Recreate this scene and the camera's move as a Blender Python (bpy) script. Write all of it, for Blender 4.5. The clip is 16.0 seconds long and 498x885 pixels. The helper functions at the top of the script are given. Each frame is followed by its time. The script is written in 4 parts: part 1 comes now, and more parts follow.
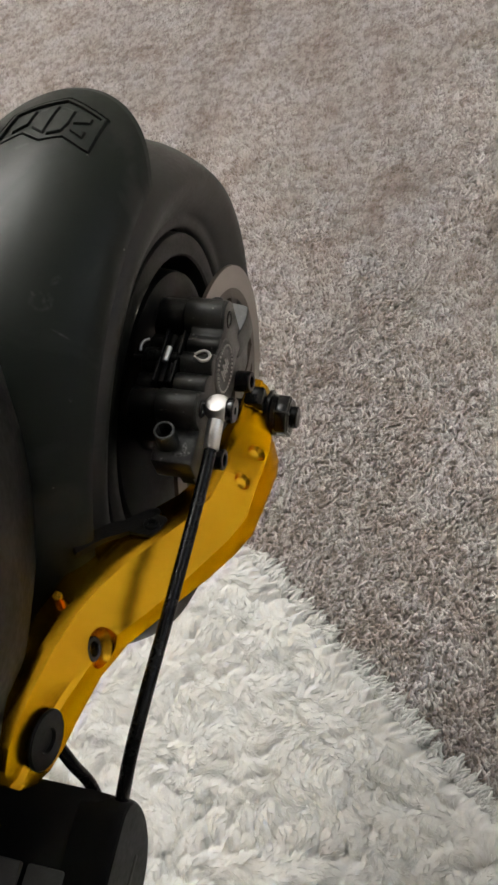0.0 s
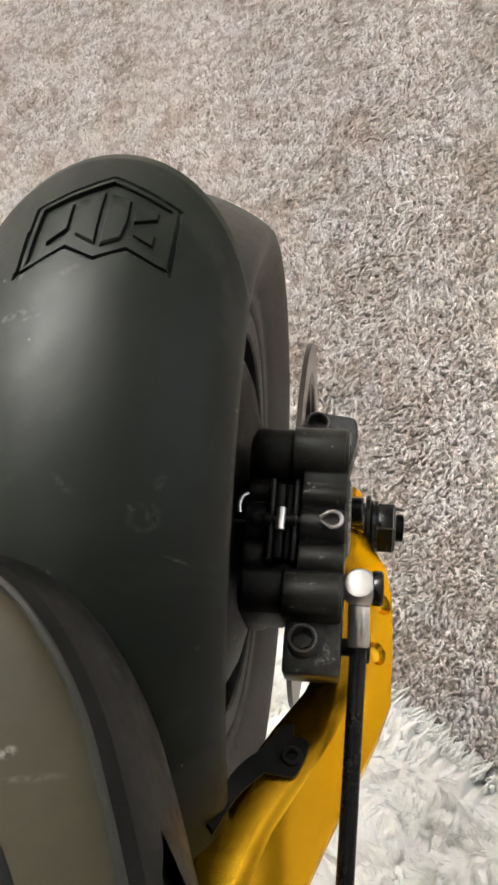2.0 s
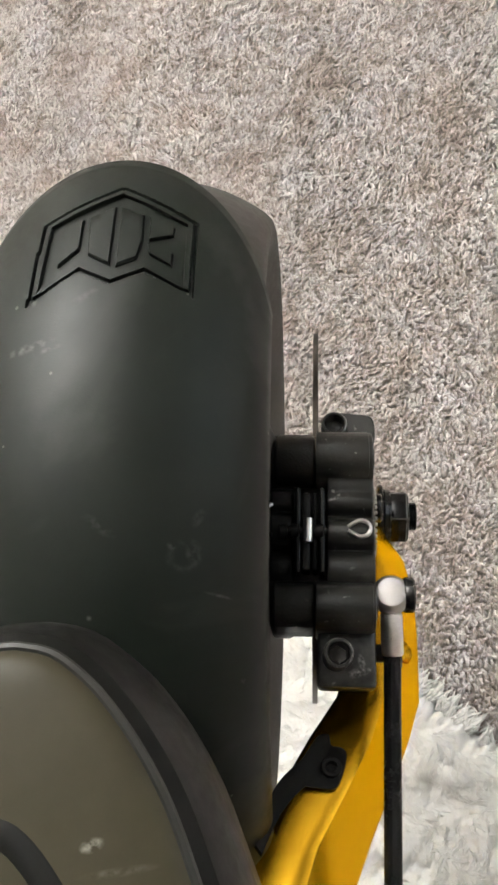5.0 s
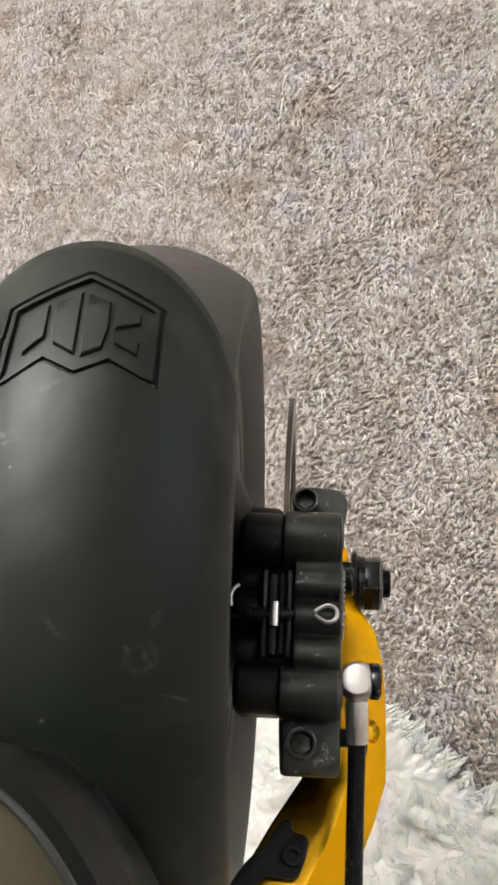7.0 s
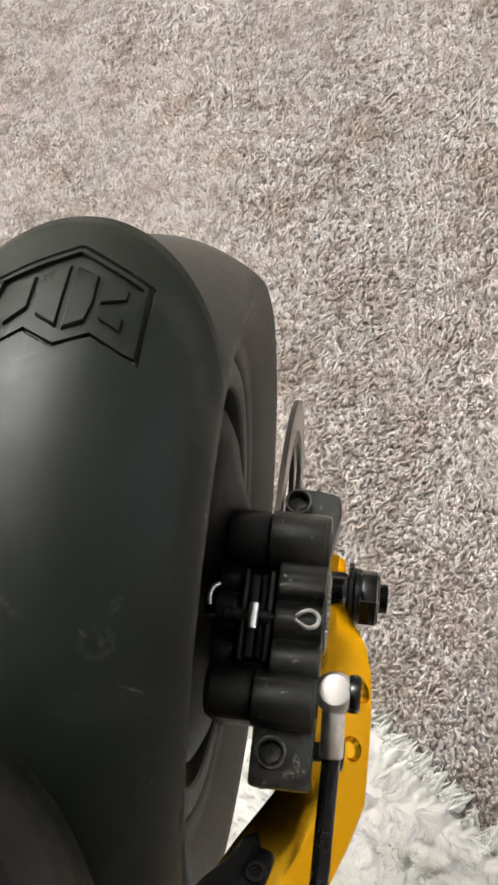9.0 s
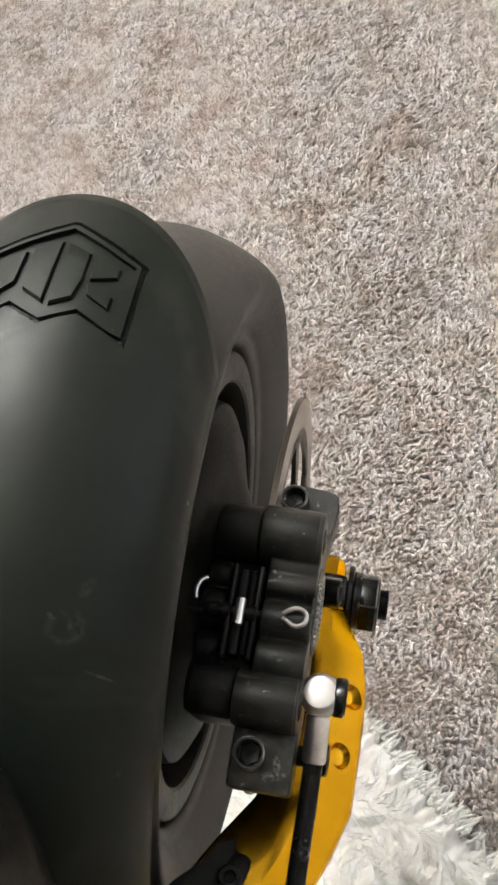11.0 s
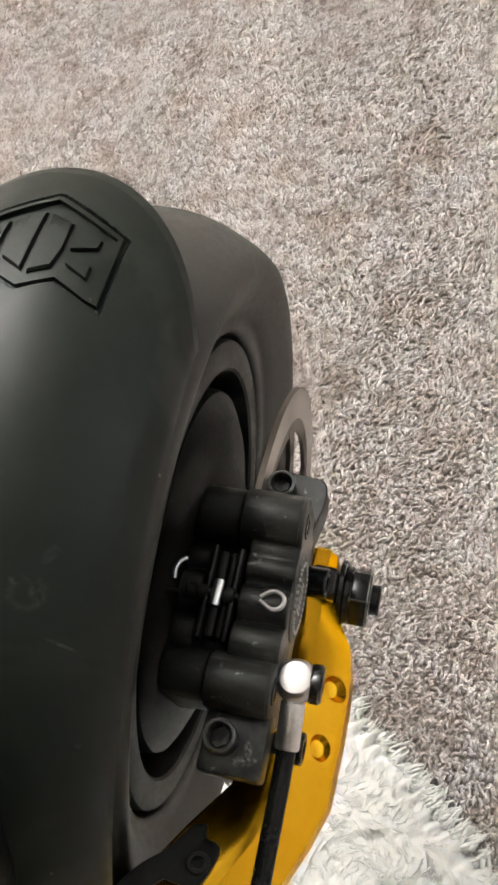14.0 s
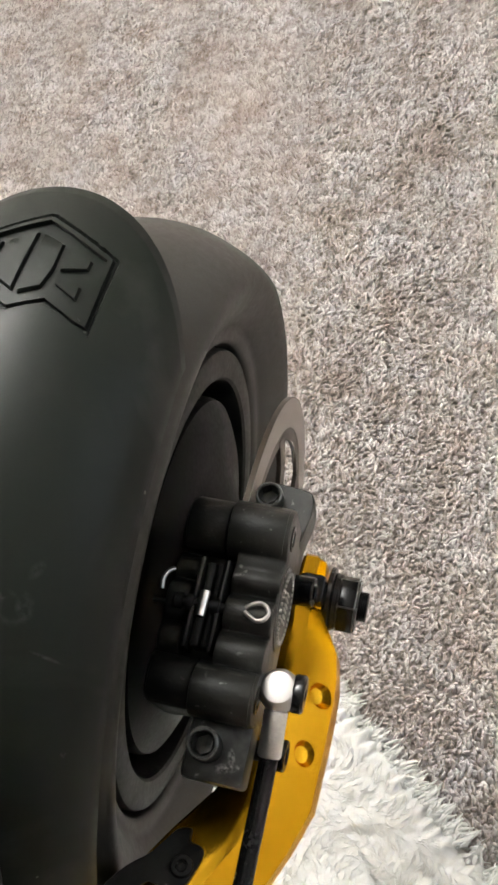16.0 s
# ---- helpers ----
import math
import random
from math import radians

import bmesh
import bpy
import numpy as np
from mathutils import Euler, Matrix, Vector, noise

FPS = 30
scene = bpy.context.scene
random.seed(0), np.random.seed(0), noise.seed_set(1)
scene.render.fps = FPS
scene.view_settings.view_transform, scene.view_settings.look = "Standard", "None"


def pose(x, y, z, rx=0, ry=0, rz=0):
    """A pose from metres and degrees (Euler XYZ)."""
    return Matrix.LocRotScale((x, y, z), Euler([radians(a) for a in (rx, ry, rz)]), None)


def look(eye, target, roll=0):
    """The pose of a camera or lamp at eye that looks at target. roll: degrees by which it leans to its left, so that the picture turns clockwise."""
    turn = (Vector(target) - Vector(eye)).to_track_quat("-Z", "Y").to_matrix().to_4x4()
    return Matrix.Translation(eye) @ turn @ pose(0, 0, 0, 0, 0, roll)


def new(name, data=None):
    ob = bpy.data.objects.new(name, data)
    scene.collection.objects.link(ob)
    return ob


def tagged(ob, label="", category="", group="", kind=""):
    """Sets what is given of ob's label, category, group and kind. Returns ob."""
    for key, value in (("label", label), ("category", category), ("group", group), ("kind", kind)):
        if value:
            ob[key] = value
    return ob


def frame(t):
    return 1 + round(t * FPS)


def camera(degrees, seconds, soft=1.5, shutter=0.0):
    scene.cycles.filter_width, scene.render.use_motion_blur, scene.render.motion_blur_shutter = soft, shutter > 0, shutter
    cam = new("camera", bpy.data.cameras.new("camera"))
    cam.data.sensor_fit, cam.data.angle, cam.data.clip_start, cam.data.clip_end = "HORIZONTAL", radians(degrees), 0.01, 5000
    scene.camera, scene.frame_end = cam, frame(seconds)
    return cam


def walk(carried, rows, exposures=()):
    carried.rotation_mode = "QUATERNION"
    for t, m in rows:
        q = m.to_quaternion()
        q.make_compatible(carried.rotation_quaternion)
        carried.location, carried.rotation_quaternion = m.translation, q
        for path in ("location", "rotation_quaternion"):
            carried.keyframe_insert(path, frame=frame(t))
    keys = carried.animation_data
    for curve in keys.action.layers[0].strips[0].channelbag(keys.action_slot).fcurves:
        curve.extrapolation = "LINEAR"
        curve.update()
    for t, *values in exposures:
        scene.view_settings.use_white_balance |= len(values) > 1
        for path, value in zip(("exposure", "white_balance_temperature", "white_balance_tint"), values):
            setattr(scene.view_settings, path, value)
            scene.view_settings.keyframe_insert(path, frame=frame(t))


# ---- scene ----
cam = camera(29.7, 16.0, soft=2.8)
# seconds, eye (m), Euler turn (degrees)
PATH = [
    (0, 0.24526, -0.22534, 0.74495, 32.362, 18.769, 13.317),
    (0.5, 0.21631, -0.20478, 0.75081, 29.932, 17.579, 8.948),
    (1, 0.16851, -0.16172, 0.74157, 29.254, 17.426, 8.194),
    (1.5, 0.14172, -0.12965, 0.73421, 27.401, 16.951, 7.868),
    (2, 0.13795, -0.11516, 0.72826, 24.132, 15.944, 5.179),
    (2.5, 0.13169, -0.09938, 0.72453, 21.968, 15.542, 3.648),
    (3, 0.11901, -0.09292, 0.72923, 21.130, 15.258, 2.329),
    (3.5, 0.11764, -0.09465, 0.73150, 20.522, 14.462, 1.776),
    (6, 0.12026, -0.08869, 0.73642, 19.269, 14.611, 1.376),
    (6.5, 0.12250, -0.08005, 0.73713, 19.379, 14.337, 1.728),
    (7, 0.12652, -0.07117, 0.73668, 20.102, 13.953, 2.573),
    (7.5, 0.13056, -0.06780, 0.73186, 21.391, 13.442, 3.831),
    (8, 0.13201, -0.06602, 0.72579, 21.624, 13.478, 4.547),
    (8.5, 0.13587, -0.07052, 0.72530, 21.842, 14.720, 5.319),
    (9, 0.13785, -0.07495, 0.72053, 22.729, 14.929, 7.039),
    (11.5, 0.14868, -0.07732, 0.70787, 24.481, 16.520, 10.495),
    (12, 0.15083, -0.07983, 0.70644, 25.010, 17.034, 11.087),
    (12.5, 0.15151, -0.07825, 0.70175, 26.205, 16.793, 11.624),
    (13, 0.15377, -0.08063, 0.69808, 26.385, 16.851, 12.137),
    (13.5, 0.15319, -0.08221, 0.69769, 26.294, 16.898, 12.445),
    (14, 0.15840, -0.08182, 0.69809, 26.037, 16.919, 12.516),
    (14.5, 0.16073, -0.08097, 0.70067, 25.818, 16.866, 12.770),
    (15, 0.16009, -0.07832, 0.70248, 25.706, 16.975, 12.975),
    (15.5, 0.16451, -0.07443, 0.70477, 25.634, 16.991, 13.091),
    (16, 0.16496, -0.07628, 0.70420, 25.556, 17.066, 13.227),
]
EXPOSURES = [(0.0, -0.40), (0.5, -0.32), (1.0, -0.14), (1.5, 0.16), (2.0, 0.24), (16.0, 0.28)]
walk(cam, [(t, pose(x, y, z, rx, ry, rz)) for t, x, y, z, rx, ry, rz in PATH], EXPOSURES)

# ---- world and light ----
world = bpy.data.worlds.new("dusk_sky")
world.use_nodes = True
scene.world = world
background = world.node_tree.nodes["Background"]
background.inputs["Color"].default_value = (0.55, 0.65, 0.9, 1)
background.inputs["Strength"].default_value = 0.12


def area_lamp(name, m, sx, sy, watts, colour):
    data = bpy.data.lights.new(name, "AREA")
    data.shape, data.size, data.size_y, data.energy, data.color = "RECTANGLE", sx, sy, watts, colour
    ob = new(name, data)
    ob.matrix_world = m
    return ob


area_lamp("window_light", look((1.97, 0.60, 1.48), (0.0, 0.45, 0.30)), 1.45, 1.15, 8.0, (0.84, 0.92, 1.0))
# added uplight: its bounce off the ceiling is the main soft light
area_lamp("added_uplighter_light", look((-0.95, 1.15, 2.02), (-0.95, 1.15, 3.0)), 0.24, 0.24, 282.0, (0.945, 0.965, 0.965))


# ---- materials ----
def material(name, base, rough=0.5, metal=0.0, dark=None, scale=60.0, mix=0.5, bump=0.0, bump_scale=400.0, spec=0.5, stretch=(1, 1, 1)):
    """A principled surface whose colour wanders between base and dark at two scales, with a fine relief."""
    mat = bpy.data.materials.new(name)
    mat.use_nodes = True
    nt = mat.node_tree
    bsdf = nt.nodes["Principled BSDF"]
    bsdf.inputs["Metallic"].default_value = metal
    bsdf.inputs["Specular IOR Level"].default_value = spec
    dark = dark or tuple(c * 0.6 for c in base)
    co = nt.nodes.new("ShaderNodeTexCoord")
    mp = nt.nodes.new("ShaderNodeMapping")
    mp.inputs["Scale"].default_value = stretch
    nt.links.new(co.outputs["Object"], mp.inputs["Vector"])
    big = nt.nodes.new("ShaderNodeTexNoise")
    big.inputs["Scale"].default_value, big.inputs["Detail"].default_value = scale, 5
    fine = nt.nodes.new("ShaderNodeTexNoise")
    fine.inputs["Scale"].default_value, fine.inputs["Detail"].default_value = scale * 9, 3
    for n in (big, fine):
        nt.links.new(mp.outputs["Vector"], n.inputs["Vector"])
    add = nt.nodes.new("ShaderNodeMath")
    add.operation = "MULTIPLY_ADD"
    add.inputs[1].default_value, add.inputs[2].default_value = 0.5, 0.0
    nt.links.new(fine.outputs["Fac"], add.inputs[0])
    half = nt.nodes.new("ShaderNodeMath")
    half.operation = "MULTIPLY_ADD"
    half.inputs[1].default_value = 0.5
    nt.links.new(big.outputs["Fac"], half.inputs[0])
    nt.links.new(add.outputs[0], half.inputs[2])
    ramp = nt.nodes.new("ShaderNodeValToRGB")
    ramp.color_ramp.elements[0].position, ramp.color_ramp.elements[1].position = 0.5 - mix / 2, 0.5 + mix / 2
    ramp.color_ramp.elements[0].color, ramp.color_ramp.elements[1].color = (*dark, 1), (*base, 1)
    nt.links.new(half.outputs[0], ramp.inputs["Fac"])
    nt.links.new(ramp.outputs["Color"], bsdf.inputs["Base Color"])
    mr = nt.nodes.new("ShaderNodeMapRange")
    mr.inputs["To Min"].default_value, mr.inputs["To Max"].default_value = rough * 0.82, min(1.0, rough * 1.18)
    mr.inputs["From Min"].default_value, mr.inputs["From Max"].default_value = 0.3, 0.7
    nt.links.new(half.outputs[0], mr.inputs["Value"])
    nt.links.new(mr.outputs["Result"], bsdf.inputs["Roughness"])
    if bump:
        tex = nt.nodes.new("ShaderNodeTexNoise")
        tex.inputs["Scale"].default_value, tex.inputs["Detail"].default_value = bump_scale, 4
        nt.links.new(mp.outputs["Vector"], tex.inputs["Vector"])
        bp = nt.nodes.new("ShaderNodeBump")
        bp.inputs["Strength"].default_value, bp.inputs["Distance"].default_value = bump, 0.0006
        nt.links.new(tex.outputs["Fac"], bp.inputs["Height"])
        nt.links.new(bp.outputs["Normal"], bsdf.inputs["Normal"])
    return mat


def pile_material(name, low, mid, high, rough=0.95, sheen=0.2, patch=None, glow=0.4, between=None, knee=0.5, grain=(7.0, 6, 0.78), fleck=None):
    """Yarn: every strand takes its own tone between low and high; broad worn patches shift it a little."""
    mat = bpy.data.materials.new(name)
    mat.use_nodes = True
    nt = mat.node_tree
    bsdf = nt.nodes["Principled BSDF"]
    bsdf.inputs["Roughness"].default_value = rough
    bsdf.inputs["Specular IOR Level"].default_value = 0.2
    bsdf.inputs["Sheen Weight"].default_value = sheen
    geo = nt.nodes.new("ShaderNodeNewGeometry")
    ramp = nt.nodes.new("ShaderNodeValToRGB")
    e = ramp.color_ramp.elements
    e[0].position, e[0].color = 0.0, (*low, 1)
    e[1].position, e[1].color = 1.0, (*high, 1)
    m = e.new(knee)
    m.color = (*mid, 1)
    nt.links.new(geo.outputs["Random Per Island"], ramp.inputs["Fac"])
    co = nt.nodes.new("ShaderNodeTexCoord")
    tex = nt.nodes.new("ShaderNodeTexNoise")
    tex.inputs["Scale"].default_value, tex.inputs["Detail"].default_value, tex.inputs["Roughness"].default_value = grain
    nt.links.new(co.outputs["Object"], tex.inputs["Vector"])
    pr = nt.nodes.new("ShaderNodeValToRGB")
    pr.color_ramp.elements[0].position, pr.color_ramp.elements[1].position = 0.35, 0.65
    a, b = patch or ((0.86, 0.84, 0.82), (1.0, 1.0, 1.0))
    pr.color_ramp.elements[0].color, pr.color_ramp.elements[1].color = (*a, 1), (*b, 1)
    if between:
        pr.color_ramp.elements.new(0.48).color = (*between, 1)
    nt.links.new(tex.outputs["Fac"], pr.inputs["Fac"])
    mx = nt.nodes.new("ShaderNodeMix")
    mx.data_type, mx.blend_type = "RGBA", "MULTIPLY"
    mx.inputs["Factor"].default_value = 1.0
    nt.links.new(ramp.outputs["Color"], mx.inputs["A"])
    nt.links.new(pr.outputs["Color"], mx.inputs["B"])
    tone = mx.outputs["Result"]
    if fleck:
        spots = nt.nodes.new("ShaderNodeTexNoise")
        spots.inputs["Scale"].default_value, spots.inputs["Detail"].default_value, spots.inputs["Roughness"].default_value = fleck[0], 3, 0.6
        nt.links.new(co.outputs["Object"], spots.inputs["Vector"])
        sr = nt.nodes.new("ShaderNodeValToRGB")
        sr.color_ramp.elements[0].position, sr.color_ramp.elements[1].position = 0.36, 0.56
        sr.color_ramp.elements[0].color, sr.color_ramp.elements[1].color = (*fleck[1], 1), (1, 1, 1, 1)
        nt.links.new(spots.outputs["Fac"], sr.inputs["Fac"])
        m2 = nt.nodes.new("ShaderNodeMix")
        m2.data_type, m2.blend_type = "RGBA", "MULTIPLY"
        m2.inputs["Factor"].default_value = 1.0
        nt.links.new(tone, m2.inputs["A"])
        nt.links.new(sr.outputs["Color"], m2.inputs["B"])
        tone = m2.outputs["Result"]
    nt.links.new(tone, bsdf.inputs["Base Color"])
    thin = nt.nodes.new("ShaderNodeBsdfTranslucent")
    nt.links.new(tone, thin.inputs["Color"])
    both = nt.nodes.new("ShaderNodeMixShader")
    both.inputs["Fac"].default_value = glow
    nt.links.new(bsdf.outputs["BSDF"], both.inputs[1])
    nt.links.new(thin.outputs["BSDF"], both.inputs[2])
    nt.links.new(both.outputs["Shader"], nt.nodes["Material Output"].inputs["Surface"])
    return mat


def over(mat, mask, colour):
    """Lays a second colour over a material's base colour by a mask."""
    nt = mat.node_tree
    bsdf = nt.nodes["Principled BSDF"]
    was = bsdf.inputs["Base Color"].links[0].from_socket
    mx = nt.nodes.new("ShaderNodeMix")
    mx.data_type = "RGBA"
    mx.inputs["B"].default_value = (*colour, 1)
    nt.links.new(mask, mx.inputs["Factor"])
    nt.links.new(was, mx.inputs["A"])
    nt.links.new(mx.outputs["Result"], bsdf.inputs["Base Color"])


def times(nt, a, b):
    m = nt.nodes.new("ShaderNodeMath")
    m.operation = "MULTIPLY"
    nt.links.new(a, m.inputs[0])
    nt.links.new(b, m.inputs[1])
    return m.outputs[0]


def noise_mask(nt, scale, lo, hi, most=1.0, distortion=0.0):
    co = nt.nodes.new("ShaderNodeTexCoord")
    tex = nt.nodes.new("ShaderNodeTexNoise")
    tex.inputs["Scale"].default_value, tex.inputs["Detail"].default_value, tex.inputs["Distortion"].default_value = scale, 6, distortion
    nt.links.new(co.outputs["Object"], tex.inputs["Vector"])
    mr = nt.nodes.new("ShaderNodeMapRange")
    mr.inputs["From Min"].default_value, mr.inputs["From Max"].default_value, mr.inputs["To Max"].default_value = lo, hi, most
    nt.links.new(tex.outputs["Fac"], mr.inputs["Value"])
    return mr.outputs["Result"]


def scuff_or_glint(mat, place, turn, size, colour, ring=False, most=0.7, grain=500.0):
    """One scuff mark or painted glint: a broken blot, streak or ring of the given half sizes (mm) at a place on the
    thing.
    """
    nt = mat.node_tree
    co = nt.nodes.new("ShaderNodeTexCoord")
    mp = nt.nodes.new("ShaderNodeMapping")
    mp.vector_type = "TEXTURE"
    mp.inputs["Location"].default_value = [v * 0.001055 for v in place]
    mp.inputs["Rotation"].default_value = (0, 0, math.radians(turn))
    mp.inputs["Scale"].default_value = [v * 0.001055 for v in size]
    nt.links.new(co.outputs["Object"], mp.inputs["Vector"])
    ln = nt.nodes.new("ShaderNodeVectorMath")
    ln.operation = "LENGTH"
    nt.links.new(mp.outputs["Vector"], ln.inputs[0])
    dist = ln.outputs["Value"]
    if ring:
        sub = nt.nodes.new("ShaderNodeMath")
        sub.operation, sub.inputs[1].default_value = "SUBTRACT", 0.75
        nt.links.new(dist, sub.inputs[0])
        ab = nt.nodes.new("ShaderNodeMath")
        ab.operation = "ABSOLUTE"
        nt.links.new(sub.outputs[0], ab.inputs[0])
        dist = ab.outputs[0]
    mr = nt.nodes.new("ShaderNodeMapRange")
    mr.inputs["From Min"].default_value, mr.inputs["From Max"].default_value = (0.30, 0.04) if ring else (1.0, 0.2)
    nt.links.new(dist, mr.inputs["Value"])
    over(mat, times(nt, mr.outputs["Result"], noise_mask(nt, grain, 0.40, 0.72, most)), colour)


FENDER = material("moulded_black_plastic", (0.0074, 0.0090, 0.0067), 0.45, dark=(0.0050, 0.0062, 0.0046), scale=35, bump=0.06, bump_scale=2200, spec=0.19)
fnt = FENDER.node_tree
fbase = [l for l in fnt.links if l.to_socket.name == "Base Color"][0].from_socket
fco = fnt.nodes.new("ShaderNodeTexCoord")
smudge = fnt.nodes.new("ShaderNodeTexNoise")
smudge.inputs["Scale"].default_value, smudge.inputs["Detail"].default_value, smudge.inputs["Distortion"].default_value = 22.0, 8, 0.8
fnt.links.new(fco.outputs["Object"], smudge.inputs["Vector"])
smr = fnt.nodes.new("ShaderNodeMapRange")
smr.inputs["From Min"].default_value, smr.inputs["From Max"].default_value = 0.56, 0.80
smr.inputs["To Min"].default_value, smr.inputs["To Max"].default_value = 0.0, 0.30
fnt.links.new(smudge.outputs["Fac"], smr.inputs["Value"])
cells = fnt.nodes.new("ShaderNodeTexVoronoi")
cells.inputs["Scale"].default_value = 95.0
fnt.links.new(fco.outputs["Object"], cells.inputs["Vector"])
speck = fnt.nodes.new("ShaderNodeMath")
speck.operation, speck.inputs[1].default_value = "LESS_THAN", 0.05
fnt.links.new(cells.outputs["Distance"], speck.inputs[0])
sep = fnt.nodes.new("ShaderNodeSeparateColor")
fnt.links.new(cells.outputs["Color"], sep.inputs["Color"])
rare = fnt.nodes.new("ShaderNodeMath")
rare.operation, rare.inputs[1].default_value = "GREATER_THAN", 0.72
fnt.links.new(sep.outputs["Red"], rare.inputs[0])
both_s = fnt.nodes.new("ShaderNodeMath")
both_s.operation = "MULTIPLY"
fnt.links.new(speck.outputs[0], both_s.inputs[0])
fnt.links.new(rare.outputs[0], both_s.inputs[1])
dirt = fnt.nodes.new("ShaderNodeMath")
dirt.operation = "MAXIMUM"
fnt.links.new(smr.outputs["Result"], dirt.inputs[0])
fnt.links.new(both_s.outputs[0], dirt.inputs[1])
fmix = fnt.nodes.new("ShaderNodeMix")
fmix.data_type = "RGBA"
fmix.inputs["B"].default_value = (0.075, 0.076, 0.066, 1)
fnt.links.new(dirt.outputs[0], fmix.inputs["Factor"])
fnt.links.new(fbase, fmix.inputs["A"])
fnt.links.new(fmix.outputs["Result"], fnt.nodes["Principled BSDF"].inputs["Base Color"])
for spot, turn, size, ring, most in (((20.8, -44.4, 134.0), 30, (4.4, 3.8, 6), True, 0.13), ((22.6, -44.0, 133.4), 20, (1.8, 2.6, 6), False, 0.30), ((18.0, -42.6, 135.2), 0, (1.2, 0.9, 4), False, 0.4), ((23.8, -36.0, 134.9), 60, (2.8, 1.3, 6), False, 0.28),
                                      ((-16.6, 2.2, 142.4), 12, (7.4, 1.5, 9), False, 0.85), ((-12.0, 1.0, 143.6), 14, (5.0, 0.8, 6), False, 0.5), ((-16.6, 14.2, 142.0), 60, (1.9, 1.0, 4), False, 0.8), ((-4.0, 14.5, 144.2), 35, (6.0, 1.4, 6), False, 0.28),
                                      ((2.2, -39.3, 140.0), -30, (5.0, 1.6, 6), False, 0.30), ((0.3, -58.5, 133.2), 0, (0.75, 0.75, 1.5), False, 1.0), ((33.2, -69.5, 113.5), 0, (0.8, 0.8, 1.5), False, 1.0), ((28.0, -52.0, 126.8), -8, (4.5, 0.5, 4), False, 0.5)):
    scuff_or_glint(FENDER, spot, turn, size, (0.12, 0.125, 0.115), ring, most)
RUBBER = material("tyre_rubber", (0.034, 0.031, 0.027), 0.56, dark=(0.017, 0.0155, 0.0135), scale=45, bump=0.12, bump_scale=1500, spec=0.34)
BLACK = material("black_painted_alloy", (0.0150, 0.0147, 0.0122), 0.38, dark=(0.0094, 0.0092, 0.0078), scale=90, bump=0.14, bump_scale=1400, spec=0.45)
over(BLACK, noise_mask(BLACK.node_tree, 130, 0.64, 0.80, 0.9), (0.06, 0.058, 0.052))
over(BLACK, noise_mask(BLACK.node_tree, 420, 0.665, 0.74, 0.9), (0.22, 0.215, 0.20))
# darker copy of the black alloy, with the fender's shade put into its colour
SHADE = material("shade_darkened_alloy", (0.0070, 0.0070, 0.0058), 0.46, dark=(0.005, 0.005, 0.0043), scale=90, bump=0.2, bump_scale=1200, spec=0.25)
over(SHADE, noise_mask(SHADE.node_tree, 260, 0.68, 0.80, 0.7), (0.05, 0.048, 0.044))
# bare scrapes, together with glints on the bosses painted in as pale colour
for spot, size in (((61.6, -63.2, 72.6), (3.4, 1.5, 3)), ((62.6, -60.6, 72.6), (1.1, 2.8, 3)), ((62.8, 8.2, 59.3), (1.6, 0.7, 2)), ((53.5, -43.5, 81.8), (0.7, 1.8, 2)), ((57, -1, 80.2), (1.6, 0.5, 2)), ((60, -36, 80), (1.2, 0.6, 2)), ((64, -20, 78), (0.5, 2.5, 2)), ((66.5, -66, 73), (1.2, 0.6, 1.5)), ((55, -15.5, 78), (2.5, 0.6, 2))):
    scuff_or_glint(BLACK, spot, 15, size, (0.42, 0.41, 0.39), False, 1.0, 1100.0)
wnt = BLACK.node_tree
geo = wnt.nodes.new("ShaderNodeNewGeometry")
crest = wnt.nodes.new("ShaderNodeMapRange")
crest.inputs["From Min"].default_value, crest.inputs["From Max"].default_value = 0.535, 0.60
wnt.links.new(geo.outputs["Pointiness"], crest.inputs["Value"])
over(BLACK, times(wnt, crest.outputs["Result"], noise_mask(wnt, 210, 0.36, 0.62, 0.75)), (0.085, 0.083, 0.074))
GLOSS = material("black_zinc_steel", (0.012, 0.012, 0.012), 0.19, metal=0.3, dark=(0.008, 0.008, 0.008), scale=120)
WORNEDGE = material("worn_bare_edge", (0.20, 0.195, 0.18), 0.30, metal=0.6, dark=(0.04, 0.039, 0.035), scale=260, mix=0.35)
RIMBLACK = material("satin_black_rim", (0.0125, 0.0122, 0.0094), 0.50, dark=(0.0085, 0.0083, 0.0066), scale=60, bump=0.05, bump_scale=1400, spec=0.20)
# the rim's paint again, darkened to carry the shade inside the wheel
HUBSHADE = material("shade_darkened_hub_paint", (0.0042, 0.0041, 0.0036), 0.46, dark=(0.0024, 0.0024, 0.0021), scale=60, bump=0.05, bump_scale=1200, spec=0.08)
GOLD = material("gold_anodised_alloy", (0.88, 0.51, 0.028), 0.26, metal=1.0, dark=(0.80, 0.43, 0.020), scale=40, bump=0.10, bump_scale=2600)
gold_rough = GOLD.node_tree.nodes["Principled BSDF"].inputs["Roughness"]
GOLD.node_tree.links.remove(gold_rough.links[0])
gold_rough.default_value = 0.23
GOLD.node_tree.nodes["Principled BSDF"].inputs["Specular Tint"].default_value = (0.88, 0.58, 0.10, 1)
FERRULE = material("polished_nickel", (0.88, 0.86, 0.84), 0.32, metal=1.0, dark=(0.62, 0.60, 0.585), scale=120)
